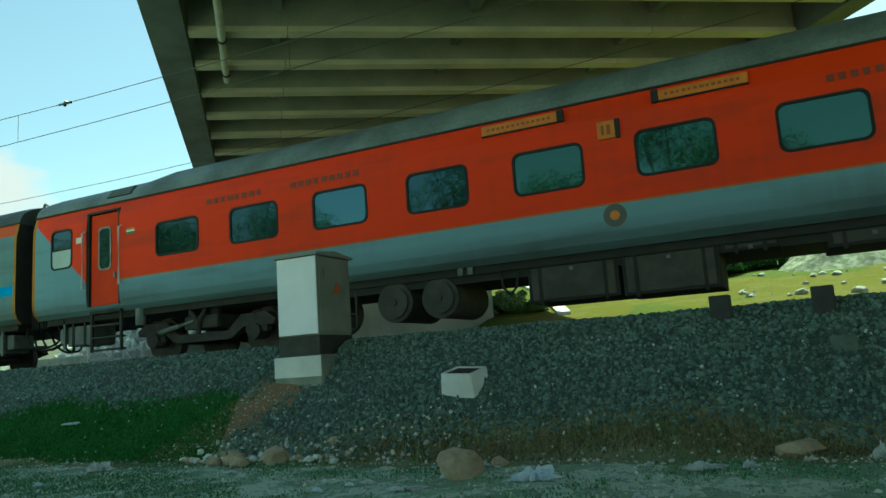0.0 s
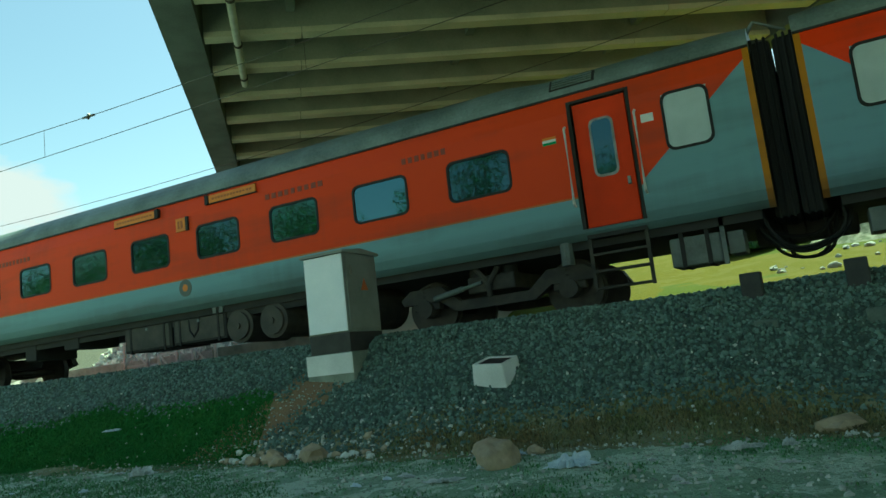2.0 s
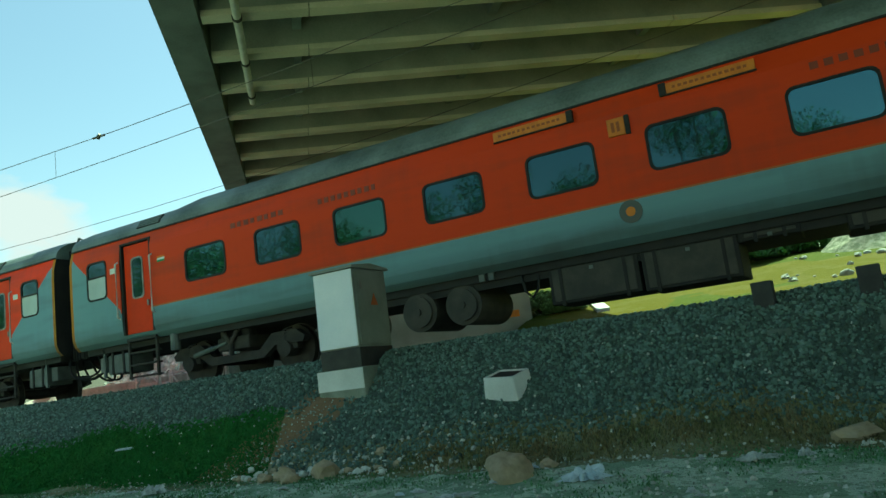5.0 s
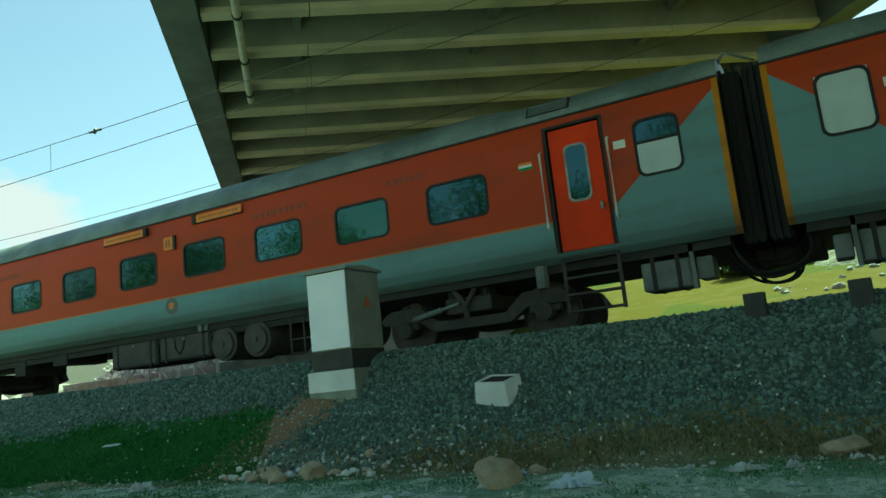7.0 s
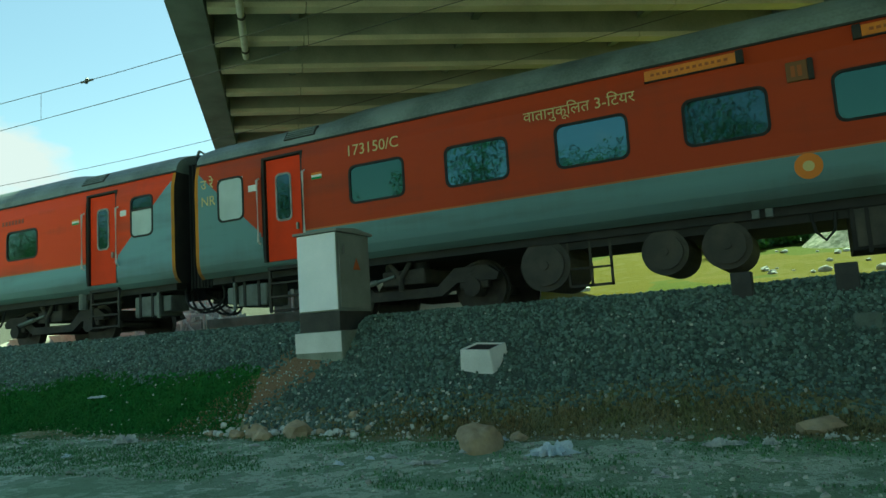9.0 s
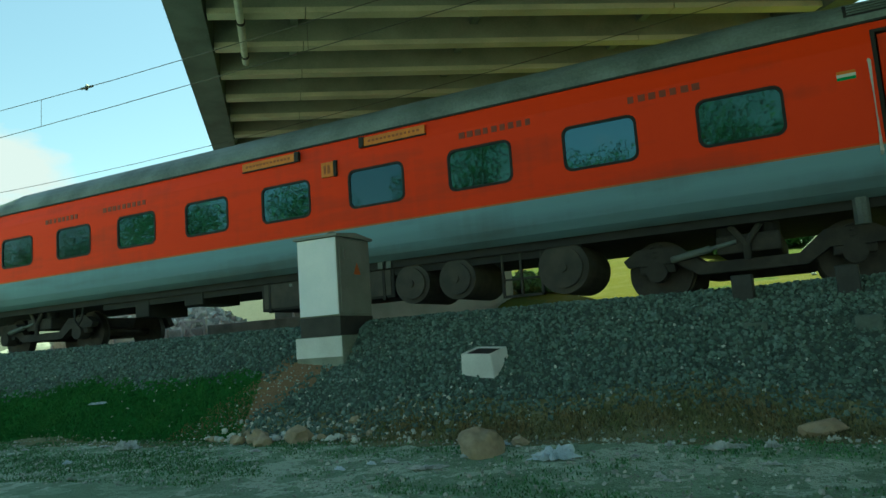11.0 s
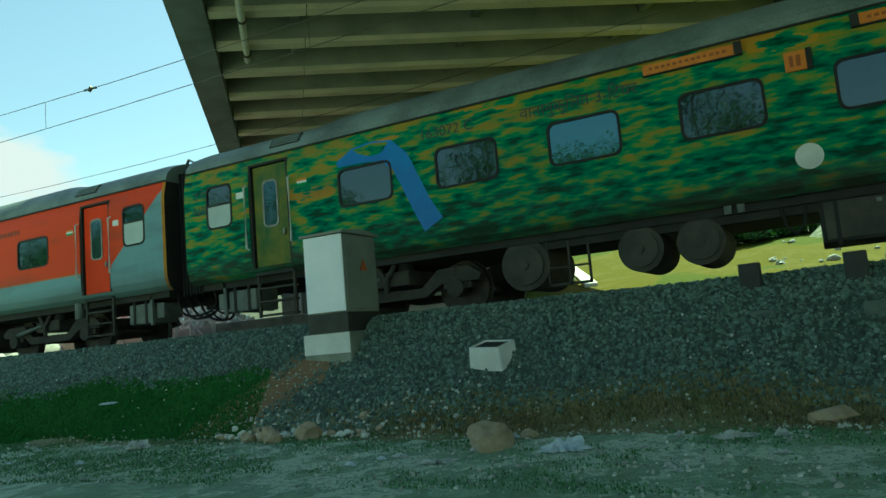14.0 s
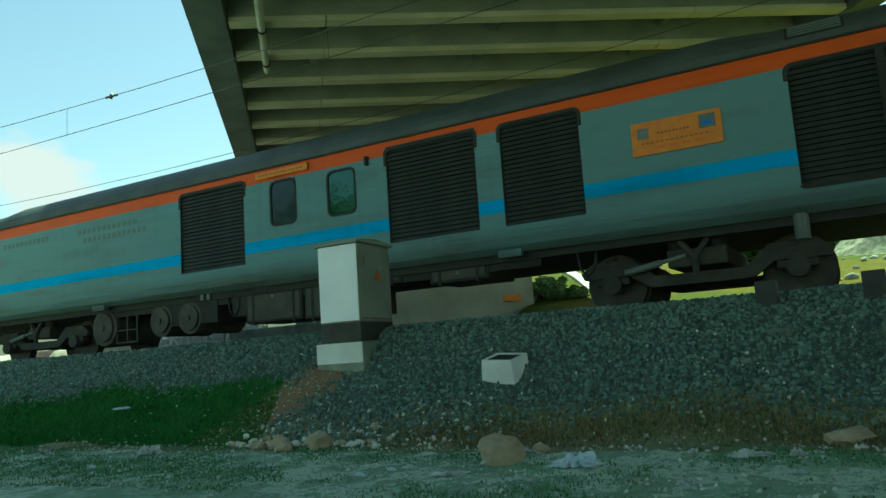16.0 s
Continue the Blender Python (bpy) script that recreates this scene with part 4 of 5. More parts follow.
tagged(sheet("ground", xs, ys, GROUND), "dusty verge, dark ballast bank and sunlit yellow-green field", "ground", kind="structure")


def scatter_stones(name, count, sampler, sizes, mat, seed, label, category):
    """Many broken stones in one mesh: squashed, jittered icosahedra."""
    rnd = np.random.RandomState(seed)
    bm = bmesh.new()
    bmesh.ops.create_icosphere(bm, subdivisions=1, radius=1.0)
    base = np.array([v.co[:] for v in bm.verts])
    tris = np.array([[v.index for v in f.verts] for f in bm.faces])
    bm.free()
    verts, faces = [], []
    nb = len(base)
    for i in range(count):
        x, y = sampler(rnd)
        r = rnd.uniform(*sizes)
        shape = base * (1 + rnd.uniform(-0.33, 0.33, (nb, 1))) * rnd.uniform(0.6, 1.15, 3) * r
        q = np.array(Euler(rnd.uniform(0, 6.28, 3)).to_matrix())
        verts.append(shape @ q.T + (x, y, ground_height(x, y) + r * rnd.uniform(-0.1, 0.55)))
        faces.append(tris + i * nb)
    ob = link(name, mesh_from(name, np.concatenate(verts), np.concatenate(faces), mat))
    return tagged(ob, label, category, kind="stuff")


def bare_soil(x, y, r):
    """The trodden earth that runs down from the cabinet's plinth."""
    mid = -5.75 - 0.85 * (7.62 - y)
    return y < 7.66 and abs(x - mid) < 0.20 + 0.42 * r * r - 0.16 * (7.6 - y)


def bank_point(rnd):
    while True:
        x, y = rnd.uniform(-21, 3.4), rnd.uniform(6.5, 8.7)
        low = 7.36 + 0.05 * math.sin(x * 1.7) - 0.75 * smooth(-6.38, -6.0, x) + 0.20 * smooth(-3.8, -2.4, x)
        if y > low + 0.30 * rnd.rand() - 0.12 and not bare_soil(x, y, rnd.rand()) and not (abs(x + 3.29) < 0.20 and 7.22 < y < 7.60):
            return x, y


scatter_stones("ballast", 54000, bank_point, (0.010, 0.030), BALLAST, 3, "dark grey crushed stone ballast on the bank", "ballast")


def fan_point(rnd):
    return rnd.uniform(-9.0, 2.5), 6.2 + abs(rnd.normal(0, 0.55))


scatter_stones("pale_pebbles", 420, fan_point, (0.008, 0.024), PALE_STONE, 5, "scattered pale pebbles along the toe of the bank", "pebbles")
def heap_point(rnd):
    """The stony skirt of the bank beside the trodden earth."""
    while True:
        x, y = -4.9 + rnd.normal(0, 0.85), 6.45 + abs(rnd.normal(0, 0.36))
        if -6.3 < x < -2.4 and y < 7.5 and not bare_soil(x, y, rnd.rand()):
            return x, y


scatter_stones("skirt_stones", 300, heap_point, (0.010, 0.034), PALE_STONE, 16, "pale broken stones on the skirt of the bank", "stones")
scatter_stones("pale_chips", 700, bank_point, (0.007, 0.022), PALE_STONE, 6, "few pale stones among the dark ballast", "stones")


def verge_point(rnd):
    return rnd.uniform(-10, 2.5), rnd.uniform(4.4, 6.6)


def trail_point(rnd):
    y = rnd.uniform(6.5, 7.6)
    return -5.75 - 0.85 * (7.62 - y) + rnd.normal(0, 0.22), y


scatter_stones("trail_grit", 240, trail_point, (0.005, 0.018), GRIT, 10, "loose grit on the bare earth below the cabinet", "gravel")
scatter_stones("verge_pebbles", 420, verge_point, (0.009, 0.026), PALE_STONE, 9, "loose pale stones on the dusty verge", "stones")
scatter_stones("verge_grit", 4500, verge_point, (0.004, 0.014), GRIT, 8, "small grit scattered over the dusty verge", "gravel")


def blades(name, count, sampler, height, mat, seed, label, lean=0.5, width=0.006):
    rnd = np.random.RandomState(seed)
    verts, faces = [], []
    for i in range(count):
        x, y = sampler(rnd)
        z, h, a, w = ground_height(x, y), rnd.uniform(*height), rnd.uniform(0, 6.28), width * rnd.uniform(0.7, 1.5)
        dx, dy = math.cos(a), math.sin(a)
        k = rnd.uniform(0.1, lean) * h
        b = rnd.uniform(0, 6.28)
        bx, by = math.cos(b) * k, math.sin(b) * k
        j = len(verts)
        verts += [(x - dx * w, y - dy * w, z - 0.01), (x + dx * w, y + dy * w, z - 0.01), (x + bx * 0.4 + dx * w * 0.8, y + by * 0.4 + dy * w * 0.8, z + h * 0.6), (x + bx * 0.4 - dx * w * 0.8, y + by * 0.4 - dy * w * 0.8, z + h * 0.6), (x + bx, y + by, z + h)]
        faces += [(j, j + 1, j + 2, j + 3), (j + 3, j + 2, j + 4)]
    return tagged(link(name, mesh_from(name, verts, faces, mat)), label, "grass", kind="stuff")


def green_point(rnd):
    while True:
        x, y = rnd.uniform(-16, -6.1), rnd.uniform(6.45, 7.5)
        if y < 7.40 + 0.05 * math.sin(x * 1.7) - 0.9 * smooth(-6.45, -6.05, x) + 0.04 * math.sin(x * 9):
            return x, y


def weedy_point(rnd):
    while True:
        x, y = rnd.uniform(-13, 2.6), rnd.uniform(4.5, 6.5)
        thick = noise.noise((x * 0.7, y * 1.6, 11)) + 0.6 * noise.noise((x * 2.4, y * 4.0, 12)) + 0.45 * smooth(-3.0, -7.0, x) - 0.02
        if thick > rnd.uniform(-0.05, 0.5):
            return x, y


blades("green_grass", 52000, green_point, (0.010, 0.032), GRASS, 11, "low dense dark green grass on the bank", 0.9, 0.008)
blades("dry_weeds", 17000, lambda r: (r.uniform(-5.0, 3), 6.66 + r.normal(0, 0.13)), (0.01, 0.045), DRY_GRASS, 12, "brownish dry weeds along the toe of the bank", 0.9, 0.006)
blades("verge_weeds", 26000, weedy_point, (0.008, 0.026), WEED, 13, "sparse olive weeds on the verge", 0.9)


def rock(name, x, y, size, mat, seed, label, sink=0.3, squash=(1, 1, 0.8)):
    rnd = random.Random(seed)
    bm = bmesh.new()
    bmesh.ops.create_icosphere(bm, subdivisions=4 if size > 0.2 else 2, radius=1)
    o = Vector((rnd.uniform(0, 50), rnd.uniform(0, 50), 0))
    for v in bm.verts:
        d = v.co.normalized()
        f = 1 + (0.28 if size > 0.2 else 0.55) * noise.noise(d * (1.1 if size > 0.2 else 1.6) + o) + 0.10 * noise.noise(d * 3 + o) + 0.03 * noise.noise(d * 9 + o)
        v.co = Vector((d.x * squash[0], d.y * squash[1], d.z * squash[2])) * f * size
    ob = part(name, bm, mat, None, "", pose(x, y, ground_height(x, y) + size * squash[2] * (1 - 2 * sink), 0, 0, rnd.uniform(0, 360)), size > 0.2)
    return tagged(ob, label, "rock")


# ---- track ----
def rail_bar(y):
    bm = prism(bmesh.new(), [(-0.075, 0), (0.075, 0), (0.075, 0.012), (0.012, 0.03), (0.012, 0.125), (0.036, 0.135), (0.036, 0.172), (-0.036, 0.172), (-0.036, 0.135), (-0.012, 0.125), (-0.012, 0.03), (-0.075, 0.012)], -60, 40)
    ob = part("rail", bm, RUST, None, "", pose(0, y, RAIL - 0.172))
    return tagged(ob, "rusty steel running rail on concrete sleepers", "rail", "rails of the track", "structure")


rail_bar(TRACK_Y - 0.838 - 0.036)
rail_bar(TRACK_Y + 0.838 + 0.036)
sleeper_me = None
for i in range(90):
    x = -40 + 0.6 * i
    if sleeper_me is None:
        first = part("sleeper", boxed(-0.13, 0.13, -1.37, 1.37, -0.2, 0.0, 0.02), SLEEPER, None, "", pose(x, TRACK_Y, RAIL - 0.174))
        sleeper_me = first.data
        ob = first
    else:
        ob = link("sleeper", sleeper_me, None, "", pose(x, TRACK_Y, RAIL - 0.174))
    tagged(ob, "grey concrete railway sleeper bedded in ballast", "sleeper", "sleepers under the track")

# ---- flyover ----
RIB_DIR, EDGE_DIR = radians(34.0), radians(129.2)
r_ = Vector((math.cos(RIB_DIR), math.sin(RIB_DIR), 0))
e_ = Vector((math.cos(EDGE_DIR), math.sin(EDGE_DIR), 0))
EDGE0 = Vector((-12.29, 11.05, 0))     # a point of the outer edge in plan


def deck_point(along, across, z):
    """A place on the flyover: metres along its edge and inwards along its ribs."""
    return EDGE0 + e_ * along + r_ * across + Vector((0, 0, z))


def skew_slab(bm, a0, a1, c0, c1, z0, z1):
    vs = [bm.verts.new(deck_point(a, c, z)) for z in (z0, z1) for a, c in ((a0, c0), (a1, c0), (a1, c1), (a0, c1))]
    for f in ((0, 1, 2, 3), (7, 6, 5, 4), (0, 4, 5, 1), (1, 5, 6, 2), (2, 6, 7, 3), (3, 7, 4, 0)):
        bm.faces.new([vs[i] for i in f])
    bmesh.ops.recalc_face_normals(bm, faces=bm.faces[:])
    return bm


flyover = new("flyover")
tagged(flyover, "grey concrete road flyover crossing above the railway track", "flyover")
A0, A1, WIDE = -38.0, 34.0, 19.0
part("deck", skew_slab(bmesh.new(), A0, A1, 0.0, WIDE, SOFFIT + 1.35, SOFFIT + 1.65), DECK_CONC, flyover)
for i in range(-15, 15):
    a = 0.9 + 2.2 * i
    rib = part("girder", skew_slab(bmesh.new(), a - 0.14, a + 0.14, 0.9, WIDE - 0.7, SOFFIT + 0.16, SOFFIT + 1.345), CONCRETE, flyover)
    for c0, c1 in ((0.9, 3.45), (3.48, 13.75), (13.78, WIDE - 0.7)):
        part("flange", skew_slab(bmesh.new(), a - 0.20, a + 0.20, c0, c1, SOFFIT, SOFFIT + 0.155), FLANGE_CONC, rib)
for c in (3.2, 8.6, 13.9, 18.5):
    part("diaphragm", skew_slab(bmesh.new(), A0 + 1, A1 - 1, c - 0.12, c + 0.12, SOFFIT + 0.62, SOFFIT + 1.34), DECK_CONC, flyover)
for c0, c1, lab in ((-0.1, 0.85, "stained concrete edge beam with bluish skylight in its colour"), (WIDE - 0.65, WIDE + 0.1, "")):
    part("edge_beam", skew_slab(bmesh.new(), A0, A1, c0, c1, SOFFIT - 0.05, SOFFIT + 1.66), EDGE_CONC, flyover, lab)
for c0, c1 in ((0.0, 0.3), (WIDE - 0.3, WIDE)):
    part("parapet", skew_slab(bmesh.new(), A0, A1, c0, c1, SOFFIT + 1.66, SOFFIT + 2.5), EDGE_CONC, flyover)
# supports
part("pier", skew_slab(bmesh.new(), 19.0, 20.4, 6.0, 13.45, 0.9, SOFFIT - 0.06), PIER_CONC, flyover, "beige concrete wall pier")
part("pier", skew_slab(bmesh.new(), -30.0, -28.6, 6.0, 13.0, -0.3, SOFFIT - 0.06), PIER_CONC, flyover, "beige concrete wall pier")

drain = part("drain_pipe", rod(bmesh.new(), deck_point(-3.0, 1.75, SOFFIT - 0.12), deck_point(6.0, 1.75, SOFFIT - 0.12), 0.10, 12), PIPE)
tagged(drain, "grey plastic drain pipe clipped under the flyover", "pipe")
for a in (-2.0, 0.6, 3.1, 5.4):
    part("clip", rod(bmesh.new(), deck_point(a, 1.75, SOFFIT - 0.12), deck_point(a + 0.1, 1.75, SOFFIT - 0.12), 0.125, 12), UNDER, drain)

# ---- overhead line ----
def wire(name, y, pts, r, label):
    bm = tube(bmesh.new(), [(x, y, z) for x, z in pts], r, 6)
    return tagged(part(name, bm, WIRE), label, "wire", "overhead wires")


SPANX = [-80 + 5 * i for i in range(29)]
wire("catenary_wire", TRACK_Y, [(x, EYE + 6.966 + 0.0015 * (x + 6) ** 2) for x in SPANX], 0.009, "thin dark catenary wire above the track")
wire("contact_wire", TRACK_Y, [(x, EYE + 6.35 + 0.0007 * (x + 6) ** 2) for x in SPANX], 0.009, "thin dark contact wire above the track")
wire("catenary_wire", 17.2, [(x, EYE + 6.78 + 0.0015 * (x + 17) ** 2) for x in SPANX], 0.009, "thin catenary wire of the farther line")
for x in (-17.75, -26.5, -9.0):
    zt, zb = EYE + 6.966 + 0.0015 * (x + 6) ** 2, EYE + 6.35 + 0.0007 * (x + 6) ** 2
    tagged(part("dropper", rod(bmesh.new(), (x, TRACK_Y, zb), (x, TRACK_Y, zt), 0.006, 5), WIRE), "thin dropper wire between the overhead wires", "wire", "droppers of the overhead line")
x = -15.95
z = EYE + 6.966 + 0.0015 * (x + 6) ** 2
sp = part("wire_splice", rod(bmesh.new(), (x - 0.22, TRACK_Y, z + 0.01), (x + 0.22, TRACK_Y, z - 0.01), 0.03, 8), WIRE)
rod_bm = rod(bmesh.new(), (x - 0.05, TRACK_Y, z - 0.04), (x + 0.05, TRACK_Y, z + 0.05), 0.05, 8)
part("clamp", rod_bm, WIRE, sp)
tagged(sp, "dark metal splice clamped on the catenary wire", "splice")

# ---- relay cabinet ----
def cabinet():
    c = new("relay_cabinet")
    c.matrix_basis = pose(CAB_X, CAB_Y, CAB_Z, 0, 0, CAB_TURN)
    tagged(c, "white and grey trackside relay cabinet on a concrete plinth", "cabinet")
    w, d = CAB_W, CAB_D
    part("plinth", boxed(-w / 2 - 0.05, w / 2 + 0.05, -d / 2 - 0.05, d / 2 + 0.05, -0.35, 0.26, 0.02), OLD_CONC, c, "stained whitish concrete plinth")
    part("painted_face", boxed(-w / 2 - 0.045, w / 2 + 0.045, -d / 2 - 0.058, -d / 2 - 0.048, 0.0, 0.25), WHITE, c, "whitewashed plinth face")
    part("band", boxed(-w / 2 - 0.005, w / 2 + 0.005, -d / 2 - 0.005, d / 2 + 0.005, 0.26, 0.50, 0.01), BAND_BLACK, c, "black painted band")
    body = part("body", boxed(-w / 2, w / 2, -d / 2, d / 2, 0.50, 1.50, 0.012), CABINET_GREY, c)
    part("front_door", boxed(-w / 2 + 0.01, w / 2 - 0.005, -d / 2 - 0.022, -d / 2 - 0.004, 0.52, 1.49, 0.006), CABINET_WHITE, body, "white painted sheet door")
    part("side_door", boxed(w / 2 + 0.003, w / 2 + 0.018, -d / 2 + 0.03, d / 2 - 0.03, 0.54, 1.46, 0.005), CABINET_GREY, body)
    part("hasp", boxed(w / 2 + 0.018, w / 2 + 0.04, -d / 2 + 0.10, -d / 2 + 0.13, 1.22, 1.34, 0.003), STEEL, body)
    part("warning_mark", plate(bmesh.new(), [(-0.08, -0.07), (0.08, -0.07), (0.0, 0.08)], -0.003, 0.003), SIGN_ORANGE, body, "small red-orange triangle mark", pose(w / 2 + 0.022, 0.03, 1.10, 0, 0, 90))
    lid = prism(bmesh.new(), [(-d / 2 - 0.05, 1.50), (d / 2 + 0.05, 1.50), (d / 2 + 0.05, 1.53), (0.0, 1.575), (-d / 2 - 0.05, 1.53)], -w / 2 - 0.035, w / 2 + 0.035)
    part("lid", lid, CABINET_GREY, c, "overhanging sheet metal lid")
    return c


CAB_X, CAB_Y, CAB_Z, CAB_TURN, CAB_W, CAB_D = -5.625, 7.98, 0.95, 0.0, 0.61, 0.74
cabinet()

# ---- small trackside things ----
def hollow_block():
    b = new("concrete_block")
    b.matrix_basis = pose(-3.29, 7.38, 0.69, 12, 3, -11)
    tagged(b, "white-painted concrete block with a recessed top", "block")
    bm = ring(bmesh.new(), 0, 0, 0.43, 0.36, 0.02, 0.03, 0, 0.25)
    bmesh.ops.rotate(bm, verts=bm.verts[:], cent=(0, 0, 0), matrix=Matrix.Rotation(radians(-90), 3, "X"))
    for v in bm.verts:
        v.co.z += 0.23
        k = 1 - 0.10 * v.co.z / 0.23
        v.co.x *= k
        v.co.y *= k
    part("rim", bm, WHITE, b)
    # Black box just below the rim; its colour stands for shade in the hollow.
    part("hollow_fill", boxed(-0.19, 0.19, -0.13, 0.145, 0.0, 0.215), RUBBER, b, "black fill for the shaded hollow")
    return b


hollow_block()
for x in (-0.69, 0.245):
    s = new("marker_stub")
    s.matrix_basis = pose(x, 8.0, 1.06, 0, 0, -4)
    tagged(s, "short black stub on a concrete footing in the ballast", "marker post", "stubs on the bank")
    part("footing", boxed(0.02, 0.24, -0.42, -0.26, -0.25, -0.05, 0.02), FOOTING, s)
    part("stub", boxed(-0.10, 0.10, -0.06, 0.08, -0.05, 0.43, 0.012), BAND_BLACK, s)
rock("boulder", -2.67, 5.76, 0.21, ROCK, 1, "large rounded brown boulder at the bank's toe", 0.36, (1.15, 0.9, 0.78))
for x, y, s, sd in ((-5.05, 6.35, 0.14, 2), (-5.55, 6.3, 0.12, 3), (-5.35, 6.15, 0.10, 4), (-5.75, 6.2, 0.08, 5), (-2.5, 6.2, 0.07, 6), (-4.7, 6.9, 0.06, 7)):
    rock("rock", x, y, s, ROCK, sd, "rough stone lying at the toe of the bank")
for i in range(46):
    q = random.Random(500 + i)
    rock("stone", q.uniform(-6.5, -4.3), 6.3 + abs(q.gauss(0, 0.22)), q.uniform(0.018, 0.06), PALE_STONE if i % 3 else ROCK, 500 + i, "pale broken stone at the toe of the bank", 0.25, (1.2, 0.9, 0.8))
rock("flat_rock", -0.12, 6.62, 0.17, ROCK, 9, "flat brown slab of rock at the bank's toe", 0.3, (1.4, 0.8, 0.45))


def litter(x, y, w, d, h, seed, mat, label):
    rnd = random.Random(seed)
    bm = bmesh.new()
    bmesh.ops.create_grid(bm, x_segments=22, y_segments=16, size=0.5)
    o = rnd.uniform(0, 100)
    for v in bm.verts:
        cx, cy = v.co.x, v.co.y
        edge = max(0.0, 1 - 4 * cy * cy) * max(0.0, 1 - 4 * cx * cx)
        rag = 1 + 0.8 * noise.noise((cx * 9 + o, cy * 9, 4))
        crease = abs(noise.noise((cx * 3 + o, cy * 3, 0))) + 0.7 * abs(noise.noise((cx * 9, cy * 9, o)))
        v.co = Vector((cx * w * rag * (1 + 0.7 * noise.noise((cy * 6, o, 1))), cy * d * rag * (1 + 0.7 * noise.noise((cx * 6, o, 2))), h * (0.10 + 1.3 * crease) * edge ** 0.4))
    g = bmesh.ops.solidify(bm, geom=bm.faces[:], thickness=0.003)
    return tagged(part("plastic_litter", bm, mat, None, "", pose(x, y, ground_height(x, y) + 0.01, 0, 0, rnd.uniform(-30, 30)), False), label, "litter")


litter(-1.97, 5.58, 0.236, 0.136, 0.10, 1, PLASTIC, "crumpled pale blue plastic wrapper on the ground")
litter(-0.75, 5.95, 0.211, 0.099, 0.05, 2, SCRAP, "crumpled white plastic scrap on the verge")
litter(-0.45, 6.0, 0.087, 0.074, 0.06, 3, SCRAP, "small white paper scrap on the verge")
litter(0.45, 6.4, 0.136, 0.099, 0.10, 4, SCRAP, "white plastic scrap by the bank")
litter(-7.2, 6.0, 0.211, 0.124, 0.09, 5, SCRAP, "crumpled white plastic bag on the verge")
litter(-2.9, 5.2, 0.223, 0.087, 0.03, 6, SCRAP, "flattened white plastic sheet on the ground")
litter(-3.4, 5.5, 0.136, 0.062, 0.03, 7, SCRAP, "torn white scrap on the ground")
for i in range(16):
    q = random.Random(700 + i)
    litter(q.uniform(-9, 1.2), q.uniform(5.1, 6.3), q.uniform(0.04, 0.12), q.uniform(0.025, 0.06), q.uniform(0.01, 0.04), 700 + i, SCRAP if i % 3 else PLASTIC, "torn pale plastic scrap on the dusty verge")
litter(-8.9, 7.0, 0.211, 0.062, 0.03, 8, PLASTIC, "pale strip of plastic on the grass")


# ---- behind the track ----
def leafy(name, x, y, size, height, count, mat, seed, label, trunk=0.0, category="bush", leaf=1.0):
    """A trunk with limbs and a crown of many small leaves in uneven clumps."""
    rnd = np.random.RandomState(seed)
    t = new(name)
    z0 = ground_height(x, y)
    t.matrix_basis = pose(x, y, z0 - 0.05)
    tagged(t, label, category)
    bm = bmesh.new()
    clumps = []
    for i in range(16 if trunk else 14):
        a, rr = rnd.uniform(0, 6.28), size * rnd.uniform(0.15, 0.95)
        c = Vector((math.cos(a) * rr, math.sin(a) * rr, trunk + (height - trunk) * (rnd.uniform(0.15, 0.95) * (1.15 - 0.6 * rr / size))))
        clumps.append((c, size * rnd.uniform(0.28, 0.5)))
        mid = Vector((c.x * 0.35, c.y * 0.35, max(trunk * 0.9, c.z * 0.5)))
        tube(bm, [(0, 0, trunk * 0.6), mid, c], 0.03 + 0.006 * size, 5)
    if trunk:
        rod(bm, (0, 0, 0), (0.05, 0.03, trunk * 1.2), 0.09 * size ** 0.5 + 0.05, 9, 0.06 * size ** 0.5)
    part("trunk" if trunk else "stem", bm, BARK, t)
    ls = (0.045 + 0.010 * size) * leaf
    pick = rnd.randint(len(clumps), size=count)
    cs, rs = np.array([q[0][:] for q in clumps])[pick], np.array([q[1] for q in clumps])[pick]
    d = rnd.normal(0, 1, (count, 3))
    d *= (rs * rnd.rand(count) ** 0.4 / np.linalg.norm(d, axis=1))[:, None]
    u = rnd.normal(0, 1, (count, 3))
    u /= np.linalg.norm(u, axis=1)[:, None]
    w = np.cross(u, rnd.normal(0, 1, (count, 3)))
    w /= np.linalg.norm(w, axis=1)[:, None]
    s = (ls * rnd.uniform(0.6, 1.5, count))[:, None]
    mid = cs + d * (1, 1, 0.8)
    verts = np.stack([mid - u * s, mid - w * s * 0.45, mid + u * s, mid + w * s * 0.45], 1).reshape(-1, 3)
    verts[:, 2] = np.maximum(verts[:, 2], 0.02)
    link("crown" if trunk else "foliage", mesh_from("leaves", verts, np.arange(count * 4).reshape(-1, 4), mat), t)
    return t


